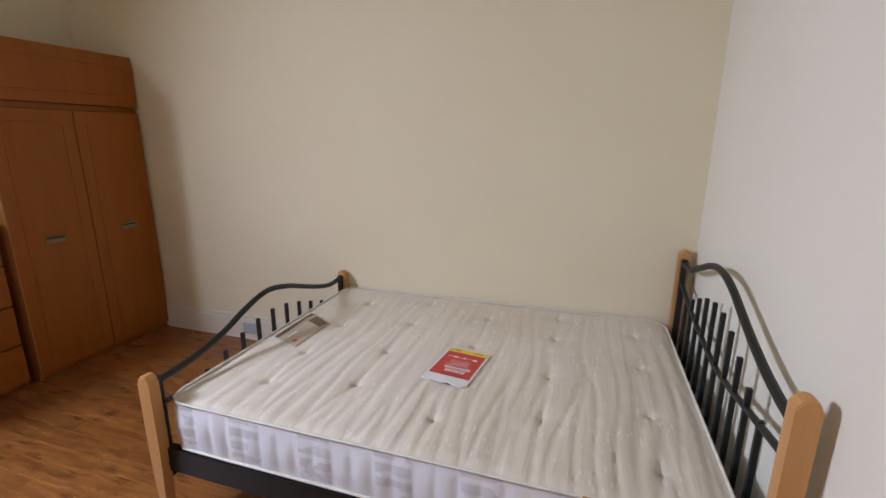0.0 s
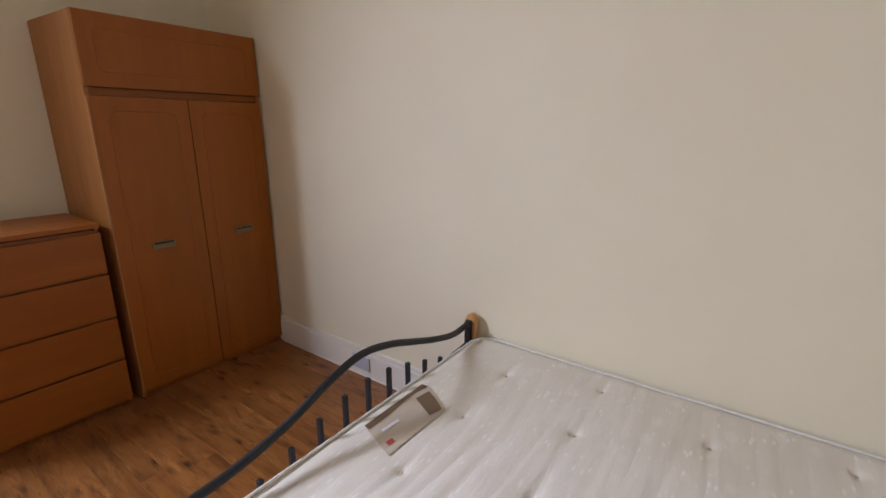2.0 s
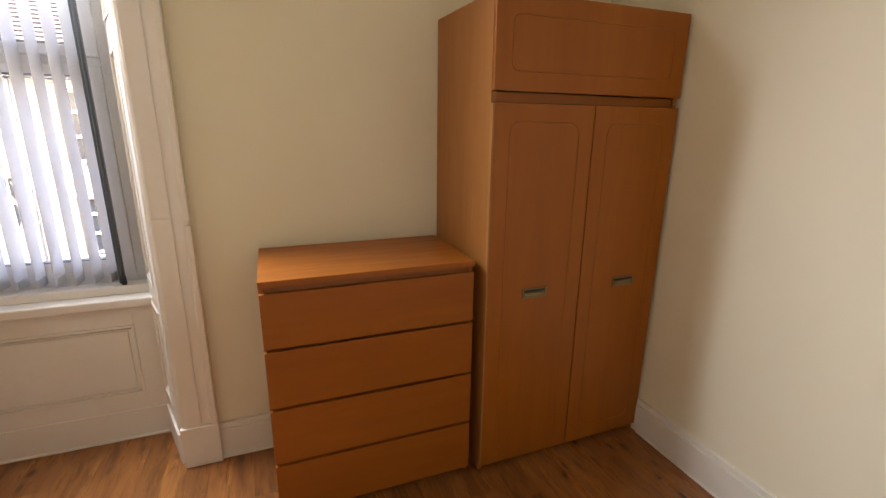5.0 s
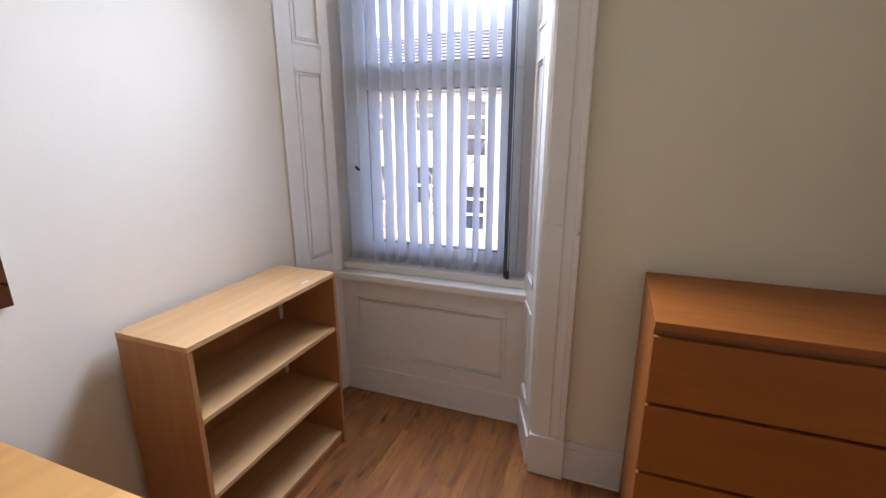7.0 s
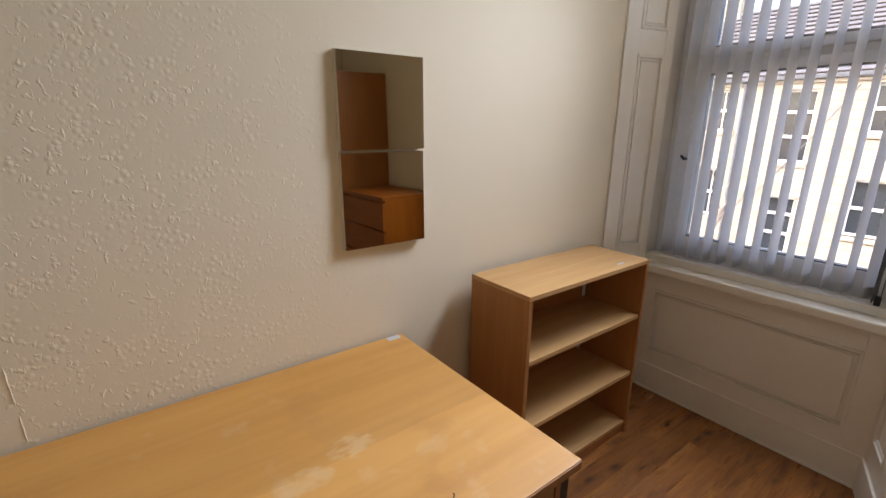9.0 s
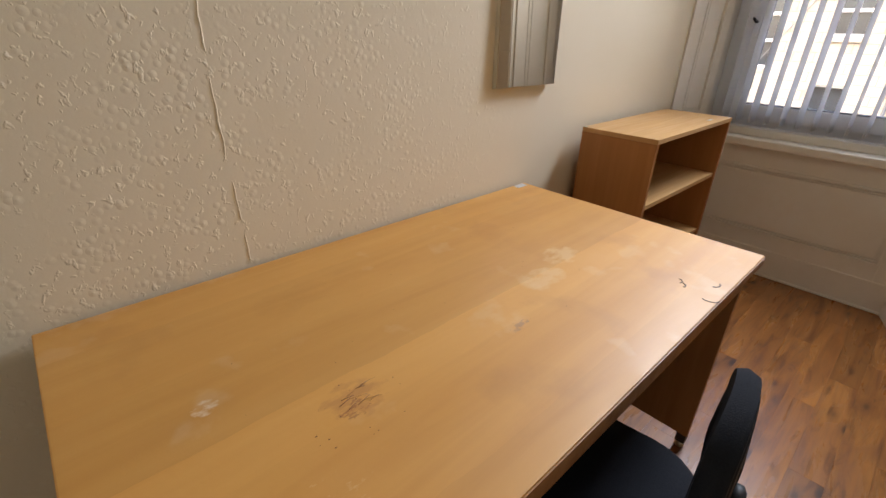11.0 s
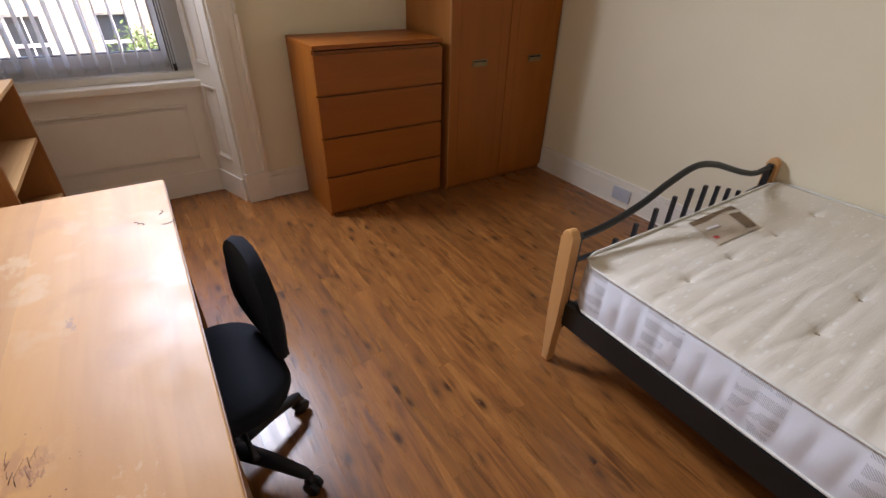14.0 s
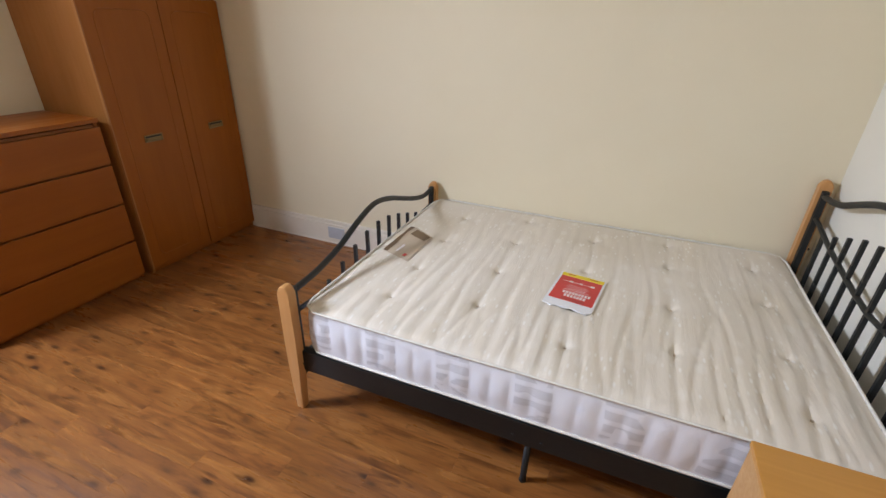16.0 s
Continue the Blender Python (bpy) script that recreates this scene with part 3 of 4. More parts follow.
# ---- wardrobe ----
W0, W1, WF, WT = 2.092, 2.985, 0.522, 1.972
ward = thing("wardrobe", (0.26, 2.54, 0.0), "tall orange-brown veneer wardrobe, two closed doors and a top cupboard", "wardrobe")
bm = B()
prism(bm, [(0.004, W0 - 0.025), (WF - 0.018, W0), (WF - 0.018, W0 + 0.018), (0.004, W0 - 0.007)], 2, 0.0, WT, 0.001)
box(bm, 0.004, WF - 0.018, W1 - 0.018, W1, 0.0, WT, 0.001)
part("side_panel", bm, "side_veneer", ward, "lighter veneered side")
bm = B()
box(bm, 0.006, WF - 0.020, W0 + 0.018, W1 - 0.018, WT - 0.020, WT - 0.001)
box(bm, 0.006, WF - 0.022, W0 + 0.018, W1 - 0.018, 0.04, 0.06)
box(bm, 0.006, 0.012, W0 + 0.018, W1 - 0.018, 0.06, WT - 0.02)
box(bm, 0.012, WF - 0.030, W0 + 0.018, W1 - 0.018, 1.605, 1.640)
part("carcass", bm, "orange_veneer", ward)
part("plinth", box(B(), 0.45, 0.490, W0 + 0.018, W1 - 0.018, 0.0, 0.038, 0.001), "orange_veneer", ward)
part("edge_lipping", box(B(), WF - 0.018, WF + 0.001, W0 - 0.001, W0 + 0.0065, 0.035, 1.600, 0.001), "shelf_side", ward, "pale worn front edge")


def groove(bm, outline, x, w=0.005, depth=0.003, shut=True):
    """A rounded moulding line standing on a door's face, following an outline in y, z."""
    pts = [(x, a, b) for a, b in outline]
    if shut:
        pts.append(pts[0])
    tube(bm, pts, w / 2, 6, squash=0.7)


def door(name, y0, y1, z0, z1, inset, r, label):
    slabm = box(B(), WF - 0.0175, WF, y0, y1, z0, z1, 0.003)
    d = part(name, slabm, "orange_veneer", ward, label)
    bm = B()
    groove(bm, rounded(y1 - y0 - 2 * inset, z1 - z0 - 2 * inset, r, 6, (y0 + y1) / 2, (z0 + z1) / 2), WF + 0.0002)
    part("moulding", bm, "orange_veneer", d, "thin routed line with rounded corners")
    return d


def door_handle(d, yc, zc):
    h = part("handle", ring(B(), WF + 0.0005, WF + 0.007, yc - 0.058, yc + 0.058, zc - 0.021, zc + 0.021, 0.006, 0.001), "dull_bronze", d, "recessed dull bronze flush handle")
    part("cup", box(B(), WF + 0.0005, WF + 0.0035, yc - 0.052, yc + 0.052, zc - 0.015, zc + 0.015), "dull_bronze", d)
    part("grip", box(B(), WF + 0.004, WF + 0.011, yc - 0.050, yc + 0.036, zc - 0.012, zc + 0.005, 0.002), "dull_bronze", d)
    part("slot", box(B(), WF + 0.0036, WF + 0.0045, yc - 0.050, yc + 0.050, zc + 0.006, zc + 0.014), "black_plastic", d)


dl = door("door", W0 + 0.007, 2.546, 0.038, 1.602, 0.068, 0.045, "closed wardrobe door")
dr = door("door", 2.550, W1 - 0.002, 0.038, 1.602, 0.068, 0.045, "closed wardrobe door")
door("cupboard_door", W0 + 0.001, W1 - 0.001, 1.643, WT, 0.070, 0.03, "closed flap of the top cupboard")
door_handle(dl, 2.318, 0.842)
door_handle(dr, 2.786, 0.842)

# ---- chest of drawers ----
C0, C1, CF = 1.243, 2.048, 0.500
chest = thing("chest_of_drawers", (0.26, 1.645, 0.0), "orange-brown veneer chest, four closed handleless drawers, beside the wardrobe", "chest of drawers")
part("top", box(B(), 0.024, CF, C0, C1, 0.977, 1.0, 0.002), "orange_veneer_flat", chest, "smooth veneered top board")
for y in (C0, C1 - 0.018):
    part("side_panel", box(B(), 0.024, CF - 0.0225, y + 0.0005, y + 0.0175, 0.0, 0.9765, 0.001), "orange_veneer", chest)
part("back_panel", box(B(), 0.026, 0.032, C0 + 0.018, C1 - 0.018, 0.05, 0.976), "dark_void", chest)
part("kickboard", box(B(), CF - 0.05, CF - 0.035, C0 + 0.018, C1 - 0.018, 0.0, 0.060), "orange_veneer_flat", chest)
for z0, z1 in ((0.747, 0.953), (0.509, 0.734), (0.270, 0.496), (0.030, 0.256)):
    d = part("drawer", box(B(), CF - 0.021, CF - 0.001, C0 + 0.001, C1 - 0.001, z0, z1, 0.002), "orange_veneer_flat", chest)
    bm = B()
    prism(bm, [(CF - 0.060, z1 + 0.014), (CF - 0.030, z1 + 0.014), (CF - 0.022, z1 - 0.030), (CF - 0.060, z1 - 0.030)], 1, C0 + 0.019, C1 - 0.019)
    part("finger_rail", bm, "orange_veneer_flat", d)

# ---- bookcase ----
K0, K1, KB, KF, KT = 0.158, 0.928, -0.345, -0.038, 0.893
case = thing("bookcase", (0.54, -0.19, 0.0), "empty low beech veneer bookcase with two shelves against the stippled wall", "bookcase")
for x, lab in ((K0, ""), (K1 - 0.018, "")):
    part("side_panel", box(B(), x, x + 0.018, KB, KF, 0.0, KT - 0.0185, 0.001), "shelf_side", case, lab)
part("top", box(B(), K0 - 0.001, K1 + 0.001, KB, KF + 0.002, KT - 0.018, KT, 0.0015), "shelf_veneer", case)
for z in (0.622, 0.331, 0.060):
    part("shelf", box(B(), K0 + 0.0185, K1 - 0.0185, KB + 0.006, KF - 0.006, z - 0.009, z + 0.009, 0.001), "shelf_veneer", case)
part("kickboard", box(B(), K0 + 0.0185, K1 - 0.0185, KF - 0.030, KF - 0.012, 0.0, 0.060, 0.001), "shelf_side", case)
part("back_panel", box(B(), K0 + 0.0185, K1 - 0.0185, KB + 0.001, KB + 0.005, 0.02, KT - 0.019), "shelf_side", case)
# white strips stand in for the bright wall showing through the corner gap
for z0, z1 in ((0.632, 0.874), (0.341, 0.612)):
    part("back_strip", box(B(), K0 + 0.0190, K0 + 0.040, KB + 0.0065, KB + 0.010, z0, z1, 0.001), "paper_white", case, "white strip standing in for bright wall seen through the back's gap")
part("bracket", box(B(), K1 - 0.012, K1 + 0.004, KB + 0.004, KB + 0.020, KT, KT + 0.003, 0.001), "steel", case)
part("paper_scrap", box(B(), 0.30, 0.345, KF - 0.045, KF - 0.033, KT, KT + 0.0015), "tape_grey", case)

# a hardened paint drip down the stippled wall
for first, last in ((0.72, 0.80), (0.82, 0.93), (0.97, 1.15), (1.18, 1.30)):
    n = int((last - first) / 0.006)
    zs = [first + (last - first) * k / n for k in range(n + 1)]
    pts = [(2.285 + 0.006 * math.sin(7 * z) + 0.003 * noise.noise((z * 30, 0, 1)), SOUTH - 0.0004, z) for z in zs]
    radii = [max(0.0006, (0.0022 + 0.0016 * noise.noise((z * 55, 3, 0))) * min(1, 6 * k / n, 6 * (n - k) / n)) for k, z in enumerate(zs)]
    structure("trim_paint_drip", tube(B(), pts, radii, 6), "stippled_wall", "raised hardened drip on the stippled wall", "all")

# ---- wall mirrors ----
for z0, z1 in ((1.382, 1.672), (1.066, 1.376)):
    mir = thing("wall_mirror", (1.298, SOUTH, z0), "frameless square mirror tile on the stippled wall above the desk", "mirror", "pair of mirror tiles")
    part("backing", box(B(), 1.146, 1.450, SOUTH + 0.0005, SOUTH + 0.0155, z0, z1, 0.001), "mirror_edge", mir)
    part("glass", box(B(), 1.147, 1.449, SOUTH + 0.0158, SOUTH + 0.019, z0 + 0.001, z1 - 0.001, 0.0008), "mirror_silver", mir)
    mir.matrix_basis = pose(1.298, SOUTH + 0.005, z0, 1.1, 0, -1.1)

# ---- desk ----
D0, D1, DB, DF, DT = 1.246, 2.690, SOUTH + 0.012, 0.430, 0.716
desk = thing("desk", (1.97, 0.02, 0.0), "long honey beech desk, stained and scratched, on black metal legs", "desk")
bm = B()
box(bm, D0, D1, DB, DF, DT - 0.026, DT, 0.003)
part("tabletop", bm, "desk_veneer", desk, "stained and scratched honey-coloured top")
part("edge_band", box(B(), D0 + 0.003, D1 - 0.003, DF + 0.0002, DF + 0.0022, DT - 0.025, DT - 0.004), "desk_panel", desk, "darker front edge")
for x in (D0 + 0.010, D1 - 0.040):
    for y in (DB + 0.02, DF - 0.052):
        leg = part("leg", box(B(), x, x + 0.030, y, y + 0.030, 0.022, DT - 0.027, 0.003), "black_metal", desk, "square black metal leg")
        part("glide", tube(B(), [(x + 0.015, y + 0.015, 0.0), (x + 0.015, y + 0.015, 0.012), (x + 0.015, y + 0.015, 0.024)], (0.014, 0.015, 0.007), 10), "steel", leg)
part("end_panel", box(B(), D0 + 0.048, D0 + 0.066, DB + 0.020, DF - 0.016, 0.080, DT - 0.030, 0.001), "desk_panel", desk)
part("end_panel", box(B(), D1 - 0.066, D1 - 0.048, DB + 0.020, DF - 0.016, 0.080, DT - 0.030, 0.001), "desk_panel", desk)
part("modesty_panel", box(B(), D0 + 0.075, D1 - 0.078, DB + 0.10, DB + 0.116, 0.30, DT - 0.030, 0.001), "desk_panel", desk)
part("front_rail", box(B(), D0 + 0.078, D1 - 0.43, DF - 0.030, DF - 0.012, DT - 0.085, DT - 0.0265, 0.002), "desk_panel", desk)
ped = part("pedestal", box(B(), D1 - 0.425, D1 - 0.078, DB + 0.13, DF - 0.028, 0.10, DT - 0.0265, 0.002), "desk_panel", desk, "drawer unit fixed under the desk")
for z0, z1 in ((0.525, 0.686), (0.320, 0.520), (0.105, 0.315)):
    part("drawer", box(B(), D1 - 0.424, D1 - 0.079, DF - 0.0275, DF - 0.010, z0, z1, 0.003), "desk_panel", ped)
part("tape", box(B(), 1.262, 1.312, DB + 0.006, DB + 0.030, DT, DT + 0.0012), "tape_grey", desk, "scrap of grey tape on the corner")


def blot(name, cx, cy, rx, ry, n, material, label, seed, spread=1.0):
    """Irregular flat flecks of a stain, lying on the desk."""
    rnd = random.Random(seed)
    bm = B()
    for _ in range(n):
        a, r = rnd.uniform(0, math.tau), rnd.random() ** 0.6
        px, py = cx + rx * r * math.cos(a), cy + ry * r * math.sin(a)
        s = rnd.uniform(0.0015, 0.0065) * spread
        el, rot = rnd.uniform(0.3, 1.0), rnd.uniform(0, math.pi)
        ring_ = []
        for k in range(8):
            b = math.tau * k / 8
            q = s * rnd.uniform(0.6, 1.2)
            u, v = q * math.cos(b), q * el * math.sin(b)
            ring_.append(bm.verts.new((px + u * math.cos(rot) - v * math.sin(rot), py + u * math.sin(rot) + v * math.cos(rot), DT + 0.0004)))
        bm.faces.new(ring_)
    part(name, bm, material, desk, label, "stuff", smooth=False)


blot("speck", 2.33, 0.155, 0.11, 0.08, 16, "scorch_brown", "scattered burnt specks", 14, 0.3)
blot("speck", 2.0, 0.05, 0.60, 0.34, 22, "scorch_brown", "scattered tiny marks", 15, 0.25)
rnd = random.Random(31)
for k in range(11):
    cx, cy = 2.322 + rnd.uniform(-0.028, 0.028), 0.158 + rnd.uniform(-0.032, 0.026)
    l, a = rnd.uniform(0.014, 0.052), radians(rnd.choice((6, 10, 14, 18, 168)) + rnd.uniform(-5, 5))
    pts = [(cx + l * f * math.cos(a), cy + l * f * math.sin(a) + 0.002 * f * f, DT + 0.0003) for f in (-0.5, 0, 0.5)]
    part("scratch", tube(B(), pts, rnd.uniform(0.0003, 0.0007), 4, squash=0.5), "burnt_wood" if k % 3 else "scorch_brown", desk, "thin brown scratch in the burn")
for cx, cy, r, a0 in ((1.513, 0.392, 0.016, 20), (1.562, 0.329, 0.013, 60), (1.583, 0.411, 0.020, -30), (1.575, 0.343, 0.012, 60)):
    pts = [(cx + r * math.cos(radians(a0 + k * 14)), cy + r * math.sin(radians(a0 + k * 14)), DT + 0.0006) for k in range(9)]
    part("scratch", tube(B(), pts, 0.0014, 5, squash=0.5), "scorch", desk, "short dark curved scratch")

# ---- office chair ----
def office_chair():
    ch = thing("office_chair", (0, 0, 0), "black fabric office swivel chair pushed up to the desk", "office chair")
    bm = B()
    ox = rounded(0.41, 0.40, 0.13, 6)
    tops = []
    for s, z in ((0.86, 0.362), (0.97, 0.369), (1.0, 0.392), (0.985, 0.412), (0.90, 0.427), (0.60, 0.431), (0.25, 0.427)):
        tops.append([bm.verts.new((a * s, b * s, z - 0.030 * max(0, (-b * s) - 0.12) * 2)) for a, b in ox])
    n = len(ox)
    for a, b in zip(tops, tops[1:]):
        for k in range(n):
            bm.faces.new((a[k], a[(k + 1) % n], b[(k + 1) % n], b[k]))
    bm.faces.new(tops[0][::-1])
    bm.faces.new(tops[-1])
    part("seat", bm, "black_fabric", ch, smooth="all")
    part("seat_pan", box(B(), -0.15, 0.15, -0.14, 0.14, 0.332, 0.363, 0.012), "black_plastic", ch)

    def back_shape(bm, zc, w, h, th, y0, grow=0.0):
        ol = rounded(w, h, 0.14, 7)
        layers = []
        for s, t in ((0.80, -0.5), (0.96, -0.42), (1.0, 0.0), (0.96, 0.42), (0.80, 0.5), (0.40, 0.5)):
            lay = []
            for a, b in ol:
                x, z = a * s, b * s
                belly = -0.018 * math.cos(min(1, abs(z + 0.10) / 0.16) * math.pi / 2)
                lay.append(bm.verts.new((x, y0 - 0.7 * x * x - 0.10 * z + belly + t * th, zc + z)))
            layers.append(lay)
        n = len(ol)
        for a, b in zip(layers, layers[1:]):
            for k in range(n):
                bm.faces.new((a[k], a[(k + 1) % n], b[(k + 1) % n], b[k]))
        bm.faces.new(layers[0][::-1])
        bm.faces.new(layers[-1])

    bm = B()
    back_shape(bm, 0.596, 0.315, 0.355, 0.040, 0.200)
    part("backrest", bm, "black_fabric", ch, smooth="all")
    bm = B()
    back_shape(bm, 0.596, 0.292, 0.325, 0.012, 0.214)
    part("back_shell", bm, "black_plastic", ch, smooth="all")
    part("back_knob", tube(B(), [(0, 0.215, 0.57), (0, 0.228, 0.57), (0, 0.234, 0.57)], (0.024, 0.024, 0.016), 14), "black_plastic", ch)
    part("back_stem", tube(B(), [(0, 0.02, 0.342), (0, 0.17, 0.342), (0, 0.196, 0.352), (0, 0.214, 0.39), (0, 0.220, 0.47), (0, 0.216, 0.56)], 0.014, 8, squash=1.5), "black_plastic", ch)
    bm = tube(B(), [(0, 0.216, 0.40 + 0.0085 * k) for k in range(12)], [0.021 if k % 2 else 0.017 for k in range(12)], 10)
    part("bellows", bm, "black_plastic", ch)
    part("column", tube(B(), [(0, 0, 0.10), (0, 0, 0.22), (0, 0, 0.221), (0, 0, 0.34)], (0.027, 0.025, 0.016, 0.016), 14), "black_plastic", ch)
    part("lever", tube(B(), [(0.08, 0.03, 0.345), (0.22, 0.03, 0.342), (0.26, 0.03, 0.332)], (0.006, 0.006, 0.009), 8), "black_plastic", ch)
    part("hub", tube(B(), [(0, 0, 0.075), (0, 0, 0.085), (0, 0, 0.125), (0, 0, 0.135)], (0.036, 0.045, 0.040, 0.030), 16), "black_plastic", ch)
    for k in range(5):
        a = radians(72 * k + 35.6)
        c, s = math.cos(a), math.sin(a)
        leg = part("base_leg", tube(B(), [(0.03 * c, 0.03 * s, 0.108), (0.15 * c, 0.15 * s, 0.100), (0.245 * c, 0.245 * s, 0.080), (0.270 * c, 0.270 * s, 0.074)], (0.027, 0.023, 0.018, 0.012), 10), "black_plastic", ch)
        cas = part("castor", tube(B(), [(0.262 * c, 0.262 * s, 0.082), (0.262 * c, 0.262 * s, 0.060), (0.262 * c, 0.262 * s, 0.050)], (0.009, 0.014, 0.019), 10), "black_plastic", leg)
        for sd in (-1, 1):
            ax, ay = -s * sd, c * sd
            bm = tube(B(), [(0.268 * c + ax * w, 0.268 * s + ay * w, 0.026) for w in (0.003, 0.006, 0.018, 0.022)], (0.022, 0.026, 0.026, 0.020), 16)
            w = part("wheel", bm, "black_plastic", leg)
    return ch


chair = office_chair()
CHAIR = pose(1.950, 0.385, 0, 0, 0, 8)
chair.matrix_basis = CHAIR

# ---- bed ----
M0, M1, N0, N1, MB, MT = 2.142, 4.026, 1.597, 2.982, 0.300, 0.500
bed = thing("bed_frame", (3.1, 2.27, 0.0), "double bed frame of black metal tubes with pale wooden corner posts", "bed")


def glide(prof, u):
    """A smooth height at u along control heights (u, z)."""
    for k, ((ua, za), (ub, zb)) in enumerate(zip(prof, prof[1:])):
        if u <= ub:
            zp, zn = prof[max(k - 1, 0)][1], prof[min(k + 2, len(prof) - 1)][1]
            f = (u - ua) / (ub - ua)
            return 0.5 * (2 * za + (zb - zp) * f + (2 * zp - 5 * za + 4 * zb - zn) * f * f + (3 * za - zp - 3 * zb + zn) * f ** 3)
    return prof[-1][1]


FOOT_ARCH = [(0.0, 0.566), (0.12, 0.577), (0.25, 0.616), (0.37, 0.676), (0.48, 0.710), (0.59, 0.688), (0.70, 0.640), (0.81, 0.592), (0.91, 0.563), (1.0, 0.570)]
HEAD_ARCH = [(0.0, 0.820), (0.11, 0.838), (0.22, 0.873), (0.33, 0.920), (0.43, 0.964), (0.53, 0.982), (0.63, 0.966), (0.75, 0.915), (0.87, 0.860), (1.0, 0.842)]


def bed_end(x, top, arch_end, arch, cross, spindle_y, spindle_tops, side):
    """One end of the bed: two posts, inner uprights, the arched top tube, a cross tube and its spindles."""
    ya, yb = 1.578, 2.962
    for y, s in ((ya, 1), (yb, -1)):
        bm = B()
        ol = []
        hw = 0.026
        for k in range(9):
            a = math.pi * k / 8
            ol.append((x + hw * math.cos(a), top - 0.030 + 0.030 * math.sin(a)))
        ol += [(x - hw * 1.04, 0.42 * top + 0.1), (x - hw * 0.95, 0.22), (x - hw * 0.62, 0.0), (x + hw * 0.62, 0.0), (x + hw * 0.95, 0.22), (x + hw * 1.04, 0.42 * top + 0.1)]
        prism(bm, ol, 1, y - 0.016 - 0.010 * (s > 0), y + 0.016 + 0.004 * (s < 0), 0.009)
        post = part("post", bm, "pale_post", bed, "tapered pale wooden post with a rounded top")
        part("bolt", tube(B(), [(x + side * 0.034, y, 0.62 * top), (x + side * 0.0385, y, 0.62 * top)], 0.006, 8), "black_metal", post)
        part("upright", box(B(), x - 0.013, x + 0.013, min(y + s * 0.017, y + s * 0.043), max(y + s * 0.017, y + s * 0.043), 0.155, arch_end + 0.03, 0.003), "black_metal", bed)
    y0, y1 = ya + 0.030, yb - 0.030
    for nm, prof, r, lab in (("arch_tube", arch, 0.0135, "curved black top tube"), ("cross_tube", cross, 0.0105, "gently sagging black cross tube")):
        pts = [(x, y0 + (y1 - y0) * k / 48, glide(prof, k / 48)) for k in range(49)]
        part(nm, tube(B(), pts, r, 10), "black_metal", bed, lab)
    part("bottom_rail", box(B(), x - 0.013, x + 0.013, y0, y1, 0.205, 0.245, 0.003), "black_metal", bed)
    for k in range(spindle_y[2]):
        y = spindle_y[0] + spindle_y[1] * k
        u = (y - y0) / (y1 - y0)
        e = abs(2 * u - 1)
        zt = spindle_tops[0] + (spindle_tops[1] - spindle_tops[0]) * (0.5 + 0.5 * math.cos(math.pi * min(1, e / 0.95)))
        part("spindle", box(B(), x - 0.008, x + 0.008, y - 0.008, y + 0.008, 0.246, zt, 0.002), "black_metal", bed)


bed_end(2.105, 0.612, 0.555, FOOT_ARCH, [(0.0, 0.470), (0.5, 0.405), (1.0, 0.470)], (1.725, 0.109, 11), (0.465, 0.605), -1)
bed_end(4.075, 0.912, 0.835, HEAD_ARCH, [(0.0, 0.722), (0.18, 0.690), (0.37, 0.655), (0.5, 0.648), (0.8, 0.690), (1.0, 0.735)], (1.770, 0.1115, 10), (0.700, 0.858), 1)
for y0, y1 in ((N0 - 0.012, N0 + 0.022), (N1 - 0.050, N1 - 0.016)):
    o, i, w = (y0, y1, 0.004) if y0 < 2 else (y1, y0, -0.004)
    bm = prism(B(), [(o, 0.198), (i, 0.198), (i, 0.202), (o + w, 0.202), (o + w, 0.292), (i, 0.292), (i, 0.296), (o, 0.296)], 0, 2.125, 4.062)
    part("side_rail", bm, "black_metal", bed)
for x in (2.128, 3.02, 3.12, 4.035):
    part("bolt", tube(B(), [(x, N0 - 0.012, 0.232), (x, N0 - 0.017, 0.232)], 0.006, 8), "black_metal", bed)
for k in range(18):
    x = 2.185 + 0.107 * k
    part("slat", box(B(), x, x + 0.035, N0 + 0.006, N1 - 0.030, 0.2965, 0.3000, 0.001), "black_metal" if k % 2 else "desk_panel", bed)
part("centre_rail", box(B(), 2.12, 4.06, 2.27, 2.30, 0.235, 0.296, 0.002), "black_metal", bed)
for y, dy in ((N0 + 0.006, 0.0), (2.285, 0.0)):
    part("support_leg", tube(B(), [(3.075, y, 0.200), (3.075, y, 0.012), (3.075, y, 0.0)], (0.012, 0.012, 0.015), 8), "black_metal", bed)

# ---- mattress ----
mat_ = thing("mattress", (3.1, 2.3, MB), "bare cream tufted double mattress with wrinkles on the bed frame", "mattress")
TUFTS = [(x, y) for x, ys in ((2.41, (1.835, 2.095, 2.42, 2.745)), (2.76, (1.925, 2.225, 2.555, 2.86)), (3.13, (1.795, 2.06, 2.39, 2.74)),
                              (3.49, (1.928, 2.225, 2.60, 2.86)), (3.857, (1.768, 2.058, 2.423, 2.747))) for y in ys]


